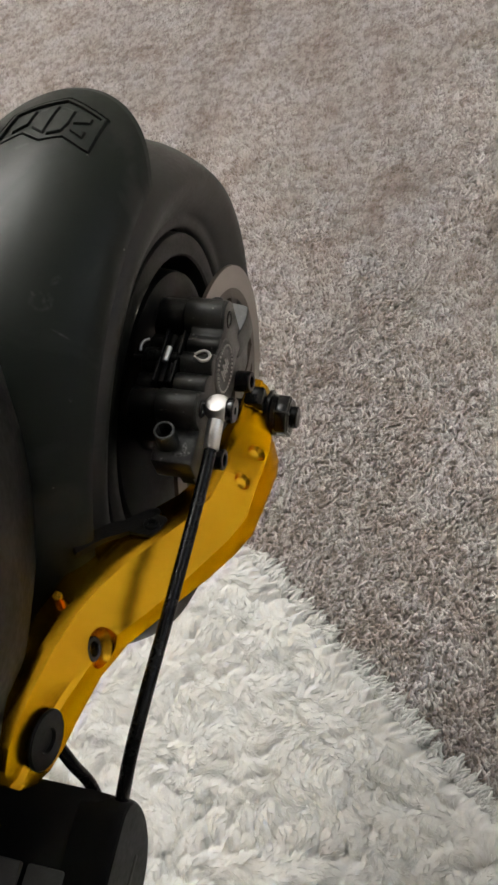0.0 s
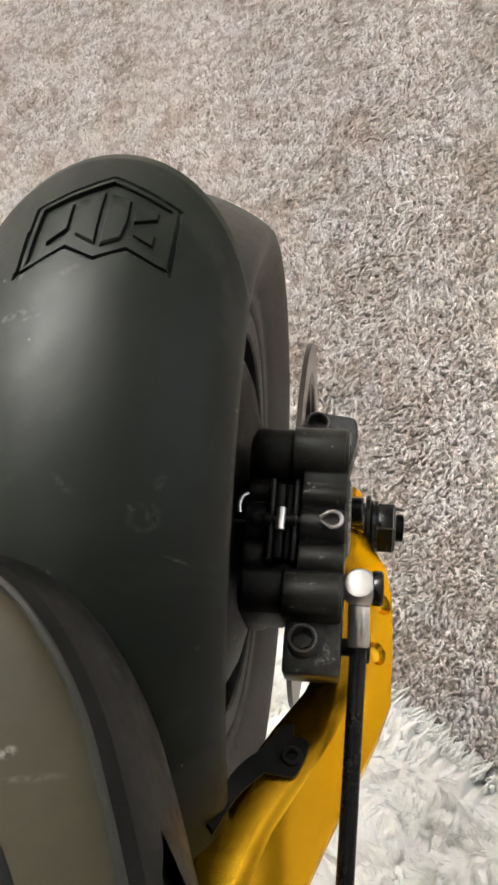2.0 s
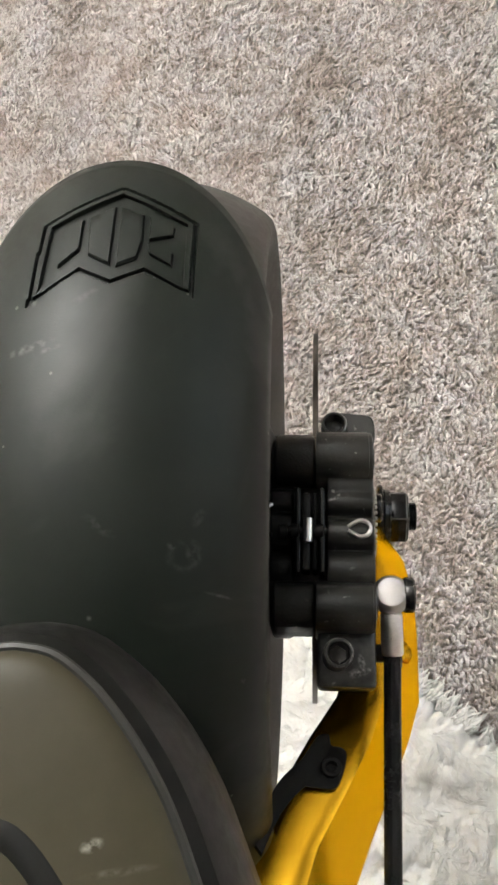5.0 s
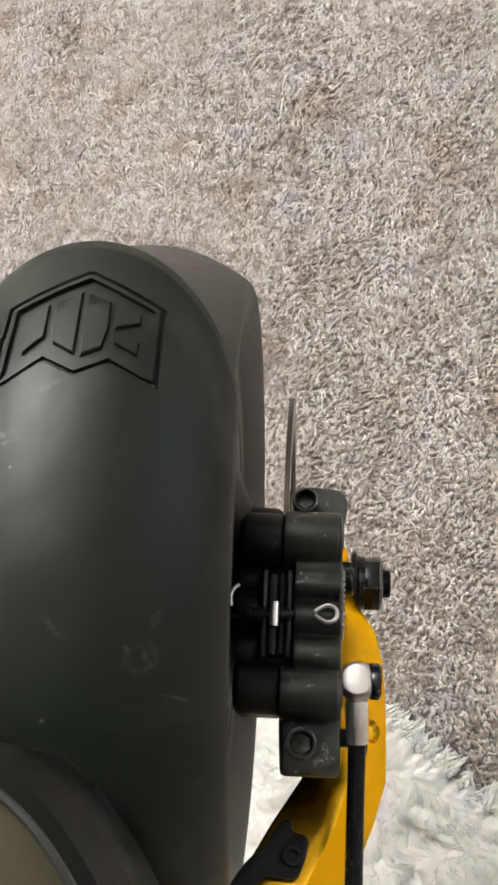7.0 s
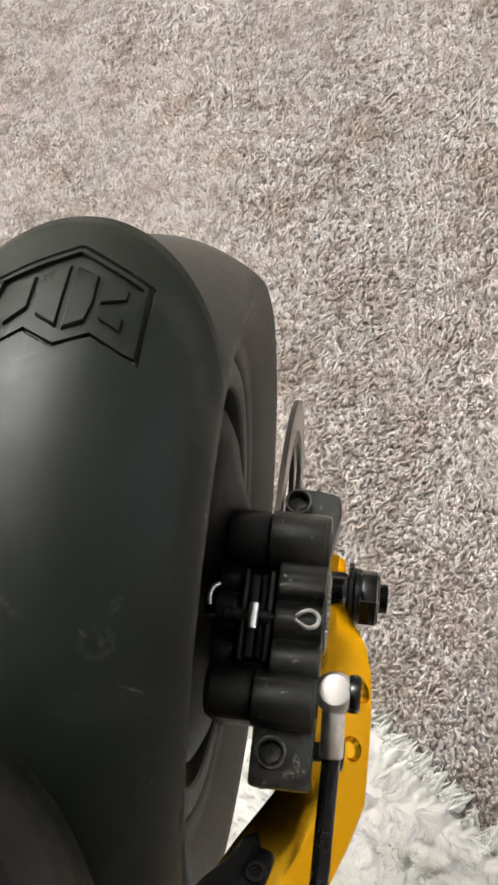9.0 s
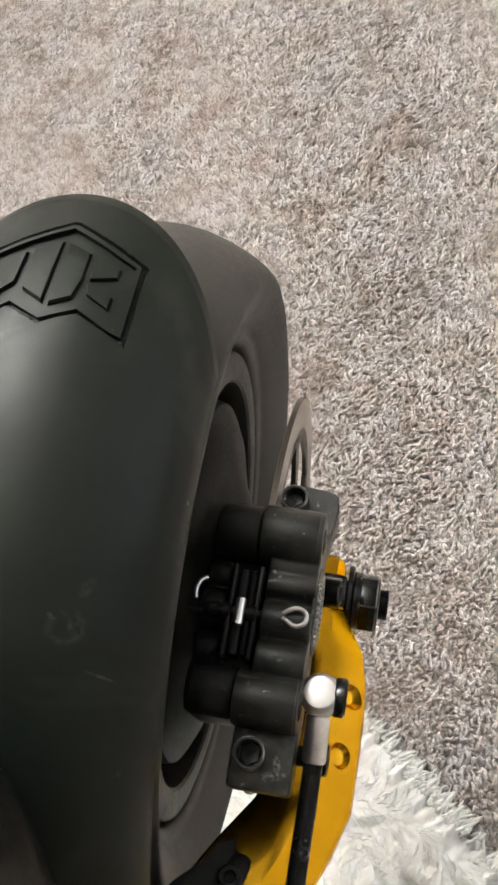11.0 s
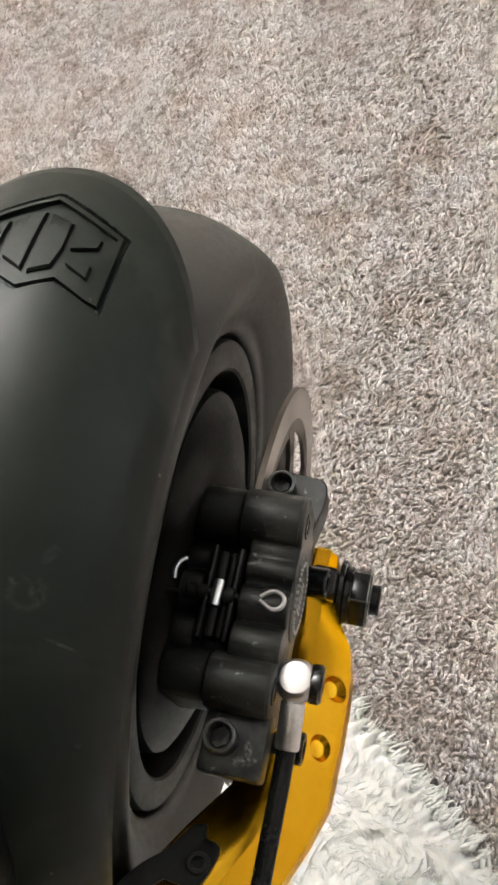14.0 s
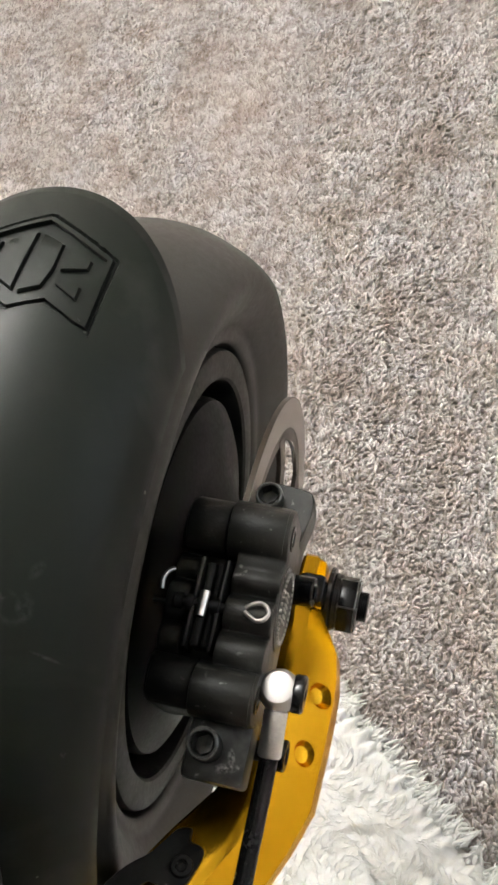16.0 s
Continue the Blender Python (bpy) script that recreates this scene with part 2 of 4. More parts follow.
SILVER = material("bright_nickel", (0.56, 0.535, 0.525), 0.44, metal=0.95, dark=(0.46, 0.44, 0.43), scale=150)
STEEL = material("brushed_disc_steel", (0.40, 0.37, 0.345), 0.36, metal=0.95, dark=(0.28, 0.255, 0.23), scale=90)
HOSE = material("black_hose_jacket", (0.006, 0.006, 0.0056), 0.26, dark=(0.004, 0.004, 0.004), scale=80, spec=0.20)
CARRIER = material("browned_disc_steel", (0.125, 0.105, 0.088), 0.42, metal=0.85, dark=(0.08, 0.068, 0.056), scale=90)
KICK = material("satin_olive_alloy", (0.031, 0.026, 0.015), 0.42, metal=0.0, dark=(0.022, 0.0182, 0.0105), scale=22, bump=0.03, bump_scale=900, spec=0.16)
scuff_or_glint(KICK, (15.6, -100.4, 183), 20, (2.2, 1.2, 5), (0.30, 0.29, 0.26), False, 0.9, 700.0)
scuff_or_glint(KICK, (20, -104, 183), 10, (7, 0.8, 5), (0.12, 0.115, 0.10), False, 0.5)
SKIRT = material("matt_black_alloy", (0.0048, 0.0047, 0.0040), 0.48, dark=(0.0032, 0.0032, 0.0027), scale=40, bump=0.04, bump_scale=900, spec=0.13)
WORN = material("worn_rim_alloy", (0.013, 0.0125, 0.010), 0.46, dark=(0.008, 0.008, 0.0065), scale=160, spec=0.36)
GRIP = material("deck_grip_rubber", (0.075, 0.073, 0.068), 0.75, dark=(0.045, 0.043, 0.04), scale=120, bump=0.4, bump_scale=900)
MARK = material("pale_printed_marks", (0.48, 0.47, 0.44), 0.5, dark=(0.40, 0.39, 0.37), scale=300)
TAUPE = material("taupe_wall_paint", (0.26, 0.235, 0.21), 0.9, dark=(0.23, 0.21, 0.185), scale=3, bump=0.1, bump_scale=120)
PLASTER = material("warm_white_plaster", (0.72, 0.70, 0.67), 0.9, dark=(0.68, 0.66, 0.63), scale=3, bump=0.1, bump_scale=120)
CEIL = material("white_ceiling_paint", (0.80, 0.78, 0.75), 0.9, dark=(0.76, 0.74, 0.71), scale=3, bump=0.1, bump_scale=150)
WOOD = material("oak_veneer", (0.30, 0.19, 0.10), 0.5, dark=(0.20, 0.12, 0.06), scale=6, stretch=(1, 8, 8))
TRIM = material("white_gloss_trim", (0.80, 0.79, 0.76), 0.4, dark=(0.75, 0.74, 0.71), scale=5)
CARPET_BASE = material("carpet_backing", (0.52, 0.46, 0.42), 0.98, dark=(0.44, 0.38, 0.345), scale=90, mix=0.3, bump=0.6, bump_scale=260)
CARPET = pile_material("cut_pile_yarn", (0.58, 0.525, 0.49), (0.77, 0.72, 0.695), (0.83, 0.785, 0.77), patch=((0.76, 0.685, 0.64), (1.0, 0.99, 1.01)), glow=0.28, between=(0.95, 0.92, 0.895), knee=0.34, grain=(16.0, 5, 0.66), fleck=(95.0, (0.66, 0.61, 0.585)))
RUG_BASE = material("white_wool_ground", (0.91, 0.895, 0.86), 0.98, dark=(0.84, 0.82, 0.775), scale=60, mix=0.3, bump=0.5, bump_scale=1400, spec=0.1)
RUG_BASE.node_tree.nodes["Principled BSDF"].inputs["Subsurface Weight"].default_value = 0.35
RUG_BASE.node_tree.nodes["Principled BSDF"].inputs["Subsurface Radius"].default_value = (1.0, 0.95, 0.85)
RUG_BASE.node_tree.nodes["Principled BSDF"].inputs["Subsurface Scale"].default_value = 0.003
RUG = pile_material("white_shag_wool", (0.88, 0.865, 0.83), (0.91, 0.90, 0.875), (0.935, 0.925, 0.905), sheen=0.0, patch=((0.95, 0.93, 0.90), (1, 1, 1)), glow=0.2)
GLASS = bpy.data.materials.new("window_glass")
GLASS.use_nodes = True
GLASS.node_tree.nodes["Principled BSDF"].inputs["Transmission Weight"].default_value = 1.0
GLASS.node_tree.nodes["Principled BSDF"].inputs["Roughness"].default_value = 0.0

# ---- mesh helpers ----
U = 0.001055  # the scooter's drawing unit, in metres


def V(x, y, z):
    return Vector((x * U, y * U, z * U))


def finish(name, bm, mat, angle=38.0, smooth=True):
    bmesh.ops.recalc_face_normals(bm, faces=bm.faces)
    me = bpy.data.meshes.new(name)
    bm.to_mesh(me)
    bm.free()
    for m in mat if isinstance(mat, (list, tuple)) else (mat,):
        me.materials.append(m)
    if smooth:
        me.shade_smooth()
        me.set_sharp_from_angle(angle=radians(angle))
    return me


def part(name, bm, mat, parent, label="", angle=38.0):
    ob = new(name, finish(name, bm, mat, angle))
    ob.parent = parent
    if label:
        tagged(ob, label)
    return ob


def thing(name, bm, mat, label, category, group="", kind="", angle=38.0):
    return tagged(new(name, finish(name, bm, mat, angle)), label, category, group, kind)


def loft(bm, rings, caps=True, closed=True):
    """Skin between rings of equal length."""
    vs = [[bm.verts.new(p) for p in ring] for ring in rings]
    n = len(vs[0])
    for a, b in zip(vs, vs[1:]):
        for i in range(n if closed else n - 1):
            j = (i + 1) % n
            bm.faces.new((a[i], a[j], b[j], b[i]))
    if caps:
        bm.faces.new(vs[0][::-1])
        bm.faces.new(vs[-1])
    return vs


def frame_of(d):
    d = d.normalized()
    s = d.cross(Vector((0, 0, 1)) if abs(d.z) < 0.9 else Vector((1, 0, 0))).normalized()
    return s, d.cross(s)


def turned(bm, p0, d, profile, sides=24, spin=0.0, caps=True):
    """A turned solid: profile of (along, radius) in metres from p0 along d."""
    d = d.normalized()
    s, t = frame_of(d)
    loft(bm, [[p0 + d * h + (s * math.cos(spin + 2 * math.pi * k / sides) + t * math.sin(spin + 2 * math.pi * k / sides)) * r for k in range(sides)] for h, r in profile], caps)


def rod(bm, p0, p1, r, sides=16, bevel=0.12, spin=0.0):
    d, b = p1 - p0, r * bevel
    n = d.length
    turned(bm, p0, d, [(0, r - b), (b, r), (n - b, r), (n, r - b)], sides, spin)


def tube(bm, pts, r, sides=10, caps=True):
    """A round tube through the points, smoothed."""
    fine = []
    for i in range(len(pts) - 1):
        p0, p1, p2, p3 = pts[max(i - 1, 0)], pts[i], pts[i + 1], pts[min(i + 2, len(pts) - 1)]
        for k in range(6):
            t = k / 6
            fine.append(0.5 * (2 * p1 + (p2 - p0) * t + (2 * p0 - 5 * p1 + 4 * p2 - p3) * t * t + (3 * p1 - p0 - 3 * p2 + p3) * t ** 3))
    fine.append(pts[-1])
    rings, s = [], None
    for i, p in enumerate(fine):
        d = (fine[min(i + 1, len(fine) - 1)] - fine[max(i - 1, 0)]).normalized()
        s = frame_of(d)[0] if s is None else (s - d * s.dot(d)).normalized()
        t = d.cross(s)
        rings.append([p + (s * math.cos(2 * math.pi * k / sides) + t * math.sin(2 * math.pi * k / sides)) * r for k in range(sides)])
    loft(bm, rings, caps)


def block(bm, lo, hi, bevel=1.0, m=None, segments=2):
    """A box between two corners, in drawing units, with rounded edges."""
    made = bmesh.ops.create_cube(bm, size=1.0)["verts"]
    c, s = (V(*lo) + V(*hi)) / 2, V(*hi) - V(*lo)
    for v in made:
        v.co = c + Vector((v.co.x * s.x, v.co.y * s.y, v.co.z * s.z))
    edges = list({e for v in made for e in v.link_edges})
    out = bmesh.ops.bevel(bm, geom=edges, offset=bevel * U, segments=segments, affect="EDGES", profile=0.5)
    if m is not None:
        bmesh.ops.transform(bm, matrix=m, verts=list({v for f in out["faces"] for v in f.verts}))


def lathe_x(bm, profile, sides=96, caps=False):
    """Turns (x, radius) points, in drawing units, about the axle."""
    rings = [[V(x, r * math.cos(2 * math.pi * k / sides), r * math.sin(2 * math.pi * k / sides)) for k in range(sides)] for x, r in profile]
    loft(bm, rings, caps)


def socket_bolt(name, parent, p, d, r, h, mat, label="", sides=20, socket=0.55, worn=False):
    """A cap screw whose head stands h above p along d, with a hexagon socket; worn: bare metal on its rim."""
    bm = bmesh.new()
    d = d.normalized()
    turned(bm, p, d, [(0, r * 1.02), (h * 0.08, r), (h - 0.55 * U, r)], sides, caps=False)
    had = len(bm.faces)
    turned(bm, p, d, [(h - 0.55 * U, r), (h - 0.15 * U, r * 0.96), (h, r * 0.89)], sides, caps=False)
    bm.faces.ensure_lookup_table()
    for f in bm.faces[had:]:
        f.material_index = 1 if worn else 0
    turned(bm, p, d, [(h, r * 0.89), (h, r * socket * 1.12), (h - 0.4 * U, r * socket)], sides, caps=False)
    turned(bm, p + d * (h - 0.4 * U), -d, [(0, r * socket), (h * 0.7, r * socket * 0.98), (h * 0.74, r * 0.05)], 6, caps=False)
    ob = part(name, bm, mat, parent, label)
    if worn:
        ob.data.materials.append(WORNEDGE)
    return ob


def carve(ob, cutter_bm):
    """Cuts the closed shape away from the object's mesh for good."""
    cut = new("cutter", finish("cutter", cutter_bm, GOLD))
    cut.matrix_world = ob.matrix_world.copy()
    mod = ob.modifiers.new("cut", "BOOLEAN")
    mod.operation, mod.solver, mod.object = "DIFFERENCE", "EXACT", cut
    bpy.context.view_layer.update()
    cut.matrix_world = ob.matrix_world.copy()
    bpy.context.view_layer.update()
    done = bpy.data.meshes.new_from_object(ob.evaluated_get(bpy.context.evaluated_depsgraph_get()))
    ob.modifiers.remove(mod)
    done.shade_smooth()
    done.set_sharp_from_angle(angle=radians(18))
    ob.data = done
    bpy.data.objects.remove(cut)


# ---- room ----
X0, X1, Y0, Y1, CEILING = -2.3, 2.0, -2.6, 2.2, 2.44


def slab(name, lo, hi, mat, label, category):
    bm = bmesh.new()
    block(bm, [v / U for v in lo], [v / U for v in hi], 2.0, segments=1)
    return thing(name, bm, mat, label, category, kind="structure")


slab("floor", (X0, Y0, -0.10), (X1, Y1, -0.001), CARPET_BASE, "beige carpet backing under the cut pile", "floor")
slab("ceiling", (X0 - 0.1, Y0 - 0.1, CEILING), (X1 + 0.1, Y1 + 0.1, CEILING + 0.1), CEIL, "plain white painted ceiling", "ceiling")
slab("wall_north", (X0, Y1, -0.1), (X1, Y1 + 0.1, CEILING), TAUPE, "taupe painted wall", "wall")
slab("wall_south", (X0, Y0 - 0.1, -0.1), (X1, Y0, CEILING), TAUPE, "taupe painted wall", "wall")
slab("wall_west", (X0 - 0.1, Y0 - 0.1, -0.1), (X0, Y1 + 0.1, CEILING), PLASTER, "warm white plastered wall", "wall")
# east wall, with the window's opening through it
WY0, WY1, WZ0, WZ1 = -0.2, 1.4, 0.85, 2.10
WM = (WY0 + WY1) / 2
for lo, hi in (((X1, Y0 - 0.1, -0.1), (X1 + 0.1, WY0, CEILING)), ((X1, WY1, -0.1), (X1 + 0.1, Y1 + 0.1, CEILING)), ((X1, WY0, -0.1), (X1 + 0.1, WY1, WZ0)), ((X1, WY0, WZ1), (X1 + 0.1, WY1, CEILING))):
    slab("wall_east", lo, hi, PLASTER, "warm white plastered wall round a window", "wall")
window = tagged(new("window_1"), "white framed window with clear glass panes", "window", kind="structure")
bm = bmesh.new()
WA, WB = X1 + 0.02, X1 + 0.08
for lo, hi in (((WA, WY0, WZ0), (WB, WY0 + 0.05, WZ1)), ((WA, WY1 - 0.05, WZ0), (WB, WY1, WZ1)), ((WA, WY0 + 0.05, WZ0), (WB, WY1 - 0.05, WZ0 + 0.05)), ((WA, WY0 + 0.05, WZ1 - 0.05), (WB, WY1 - 0.05, WZ1)), ((WA, WM - 0.02, WZ0 + 0.05), (WB, WM + 0.02, WZ1 - 0.05))):
    block(bm, [v / U for v in lo], [v / U for v in hi], 3.0)
part("window_frame", bm, TRIM, window)
for a, b in ((WY0 + 0.05, WM - 0.02), (WM + 0.02, WY1 - 0.05)):
    bm = bmesh.new()
    block(bm, [v / U for v in (X1 + 0.047, a, WZ0 + 0.05)], [v / U for v in (X1 + 0.053, b, WZ1 - 0.05)], 0.5, segments=1)
    part("pane", bm, GLASS, window).visible_shadow = False


# unseen uplighter, added only as a body for the ceiling bounce light
added_uplighter = tagged(new("added_uplighter"), "slim black uplighter with an open bowl shade, unseen, added to light the ceiling", "lamp")
added_uplighter.location = (-0.95, 1.15, 0)
bm = bmesh.new()
turned(bm, Vector((0, 0, 0)), Vector((0, 0, 1)), [(0, 0.14), (0.012, 0.145), (0.022, 0.13), (0.03, 0.03)], 40)
part("base", bm, SKIRT, added_uplighter)
bm = bmesh.new()
rod(bm, Vector((0, 0, 0.025)), Vector((0, 0, 1.92)), 0.012, 16)
part("pole", bm, SKIRT, added_uplighter)
bm = bmesh.new()
turned(bm, Vector((0, 0, 1.91)), Vector((0, 0, 1)), [(0, 0.03), (0.03, 0.10), (0.09, 0.18), (0.16, 0.215), (0.16, 0.21), (0.095, 0.172), (0.045, 0.09), (0.03, 0.02)], 48)
part("shade", bm, TRIM, added_uplighter, "white open bowl shade")


# ---- carpet pile and shag rug ----
def strands(name, roots, tips, bends, widths, mat, sides=3, steps=3, twist=0.0, taper=0.35, fat=None, seed=5):
    """Yarn strands as thin tapering prisms, bent from root to tip (numpy arrays), in one mesh."""
    n = len(roots)
    rng = np.random.default_rng(seed)
    ts = np.linspace(0, 1, steps + 1)
    spin = rng.uniform(0, 6.28, n)
    verts = np.empty((n, steps + 1, sides, 3), np.float32)
    for k, t in enumerate(ts):
        c = (1 - t) ** 2 * roots + 2 * t * (1 - t) * bends + t * t * tips
        d = 2 * (1 - t) * (bends - roots) + 2 * t * (tips - bends)
        d /= np.linalg.norm(d, axis=1, keepdims=True) + 1e-9
        ref = np.where(np.abs(d[:, 2:3]) < 0.9, np.array([[0, 0, 1.0]]), np.array([[1.0, 0, 0]]))
        a = np.cross(d, ref)
        a /= np.linalg.norm(a, axis=1, keepdims=True) + 1e-9
        b = np.cross(d, a)
        w = widths * (fat[k] if fat else 1 - (1 - taper) * t ** 3)
        if fat:
            w = w * rng.uniform(0.85, 1.15, n)
        for s in range(sides):
            ang = spin + 6.2832 * s / sides + twist * t
            verts[:, k, s] = c + (a * np.cos(ang)[:, None] + b * np.sin(ang)[:, None]) * w[:, None]
    per = (steps + 1) * sides
    base = (np.arange(n) * per)[:, None, None]
    quads = np.array([[k * sides + s, k * sides + (s + 1) % sides, (k + 1) * sides + (s + 1) % sides, (k + 1) * sides + s] for k in range(steps) for s in range(sides)])
    faces = (quads[None] + base).reshape(-1, 4)
    me = bpy.data.meshes.new(name)
    tips_f = (np.arange(n) * per)[:, None] + steps * sides + np.arange(sides)[None]
    nl = faces.size + tips_f.size
    me.vertices.add(n * per)
    me.vertices.foreach_set("co", verts.reshape(-1))
    me.loops.add(nl)
    me.loops.foreach_set("vertex_index", np.concatenate([faces.ravel(), tips_f.ravel()]).astype(np.int32))
    me.polygons.add(len(faces) + n)
    starts = np.concatenate([np.arange(len(faces)) * 4, faces.size + np.arange(n) * sides]).astype(np.int32)
    me.polygons.foreach_set("loop_start", starts)
    me.update(calc_edges=True)
    me.validate()
    me.materials.append(mat)
    me.shade_smooth()
    return new(name, me)


def field(x, y, scale, seed):
    """A smooth random field made of a few waves."""
    rng = np.random.default_rng(seed)
    out = np.zeros_like(x)
    for _ in range(9):
        k = rng.normal(0, scale, 2)
        out += np.sin(k[0] * x + k[1] * y + rng.uniform(0, 6.28))
    return out / 3.0


# the rug's straight edge: a point on it and its direction
EDGE, ALONG = np.array([0.0, 0.020]), np.array([0.780, -0.626])
INTO = np.array([-0.626, -0.780])  # from the edge into the rug

rng = np.random.default_rng(11)
STEP = 0.0027
gx, gy = np.meshgrid(np.arange(-0.90, 0.20, STEP), np.arange(-0.20, 1.12, STEP))
cx, cy = (gx.ravel() + rng.uniform(-0.5, 0.5, gx.size) * STEP), (gy.ravel() + rng.uniform(-0.5, 0.5, gx.size) * STEP)
inside = (cx - EDGE[0]) * INTO[0] + (cy - EDGE[1]) * INTO[1]
keep = (inside < 0.02) & (cx > -0.44 - (cy - 0.28) * 0.53) & (cy < 0.95 - 0.2 * cx)
cx, cy = cx[keep], cy[keep]
n = len(cx)
# the pile lies over together within a few centimetres, and opens in small dark partings where two lies meet
ang = 0.95 + field(cx, cy, 14, 3) * 0.35 + field(cx, cy, 150, 4) * 0.30 + rng.normal(0, 0.70, n)
leanv = rng.uniform(0.0028, 0.0062, n)
parting = np.clip(field(cx, cy, 520, 9) - 0.25, 0, 1.1)
height = rng.uniform(0.0050, 0.0064, n) * (1 + 0.06 * field(cx, cy, 60, 8)) * (1 - 0.52 * parting)
roots = np.stack([cx, cy, np.full(n, -0.0022)], 1)
tips = roots + np.stack([np.cos(ang) * leanv, np.sin(ang) * leanv, height], 1)
bends = roots + np.stack([np.cos(ang) * leanv * 0.30, np.sin(ang) * leanv * 0.30, height * 1.05], 1)
pile = strands("carpet_pile", roots, tips, bends, rng.uniform(0.00115, 0.00165, n), CARPET, sides=4, steps=2, twist=0.6, fat=(1.0, 1.08, 0.62))
tagged(pile, "beige and grey cut pile carpet with flecked tufts", "carpet", kind="stuff")

# rug: soft ground of overlapping locks, drawn out along the lie of the wool
def rug_heights(u0, u1, v0, v1, cell, seed):
    """Heights of a fluffy pile: broad soft locks, then narrow strands combed along them."""
    r = np.random.default_rng(seed)
    nu_, nv_ = int((u1 - u0) / cell) + 1, int((v1 - v0) / cell) + 1
    total = np.zeros((nu_, nv_))
    for area, lo, hi, amp, long, blur in ((0.00012, 0.0055, 0.0105, 1.0, 1.7, 3), (0.000034, 0.0024, 0.0046, 0.62, 2.6, 1), (0.0000062, 0.0009, 0.0016, 0.75, 4.5, 0)):
        count = int((u1 - u0) * (v1 - v0) / area)
        layer = np.zeros((nu_, nv_))
        cu, cv, cr = r.uniform(u0, u1, count), r.uniform(v0, v1, count), r.uniform(lo, hi, count)
        lift = r.uniform(-0.35, 0.35, count) * cr
        swirl = field(cu, cv, 36, 21) * 2.2 + r.normal(0, 0.45, count)
        edge = np.clip(1 - cv / 0.040, 0, 1)
        turn = -math.pi / 2 + swirl * (1 - 0.85 * edge)
        stretch = long * (1 + 0.5 * edge)
        for k in np.nonzero((cu > -0.20) | (cv < 0.085))[0]:
            w = int(cr[k] * stretch[k] / cell) + 2
            iu, iv = int((cu[k] - u0) / cell), int((cv[k] - v0) / cell)
            a0, a1, b0, b1 = max(iu - w, 0), min(iu + w, nu_), max(iv - w, 0), min(iv + w, nv_)
            if a1 <= a0 or b1 <= b0:
                continue
            du = (np.arange(a0, a1) * cell + u0 - cu[k])[:, None]
            dv = (np.arange(b0, b1) * cell + v0 - cv[k])[None]
            c, q = math.cos(turn[k]), math.sin(turn[k])
            d2 = ((du * c + dv * q) / stretch[k]) ** 2 + (-du * q + dv * c) ** 2
            dome = np.sqrt(np.maximum(cr[k] ** 2 - d2, 0)) + np.where(d2 < cr[k] ** 2, lift[k], -1)
            layer[a0:a1, b0:b1] = np.maximum(layer[a0:a1, b0:b1], dome)
        for _ in range(blur):
            p = np.pad(layer, 1, mode="edge")
            layer = (p[:-2, 1:-1] + p[2:, 1:-1] + p[1:-1, :-2] + p[1:-1, 2:] + 2 * layer) / 6
        total += amp * layer
    return total


CELL = 0.00095
U0R, U1R, V0R, V1R = -0.60, 0.315, 0.0, 0.40
high = rug_heights(U0R, U1R, V0R, V1R, CELL, 17)
nu, nv = high.shape
qu, qv = np.meshgrid(U0R + np.arange(nu) * CELL, V0R + np.arange(nv) * CELL, indexing="ij")
fray = 0.004 * field(qu[:, :1] * 1.0, qu[:, :1] * 0.0, 500, 77)
rim_w = np.clip(1 - (qv + fray - 0.003) / 0.015, 0, 1)
qz = (0.010 + high * 0.56) * (1 - 0.85 * rim_w ** 1.4)
qz[:, 0] = -0.001
qx, qy = EDGE[0] + ALONG[0] * qu + INTO[0] * qv, EDGE[1] + ALONG[1] * qu + INTO[1] * qv
ids = np.arange(nu * nv).reshape(nu, nv)
quads = np.stack([ids[:-1, :-1], ids[1:, :-1], ids[1:, 1:], ids[:-1, 1:]], -1)
quads = quads[((qu > -0.19) | (qv < 0.075))[:-1, :-1]].reshape(-1, 4)
used = np.unique(quads)
remap = np.full(nu * nv, -1)
remap[used] = np.arange(len(used))
me = bpy.data.meshes.new("shag_rug")
me.from_pydata(np.stack([qx, qy, qz], -1).reshape(-1, 3)[used].tolist(), [], remap[quads].tolist())
me.materials.append(RUG_BASE)
me.shade_smooth()
rug = tagged(new("shag_rug", me), "fluffy white shag rug lying on the beige carpet", "rug")
# the rest of the rug, out of sight behind the scooter
bm = bmesh.new()
for ua, ub, va, vb in ((-1.1, -0.19, 0.07, 1.2), (-0.19, 0.31, 0.395, 1.2), (0.31, 0.8, 0.012, 1.2), (-1.1, -0.595, 0.012, 0.07)):
    ring = [EDGE + ALONG * a + INTO * b for a, b in ((ua, va), (ub, va), (ub, vb), (ua, vb))]
    loft(bm, [[Vector((*p, z)) for p in ring] for z in (0.0, 0.018)])
part("rug_field", bm, RUG_BASE, rug)


def on_rug(u, v, up):
    iu = np.clip(((u - U0R) / CELL).astype(int), 0, nu - 1)
    iv = np.clip(((v - V0R) / CELL).astype(int), 1, nv - 1)
    z = np.where(v > 0.001, qz[iu, iv], 0.004)
    return np.stack([EDGE[0] + ALONG[0] * u + INTO[0] * v, EDGE[1] + ALONG[1] * u + INTO[1] * v, z + up], 1)


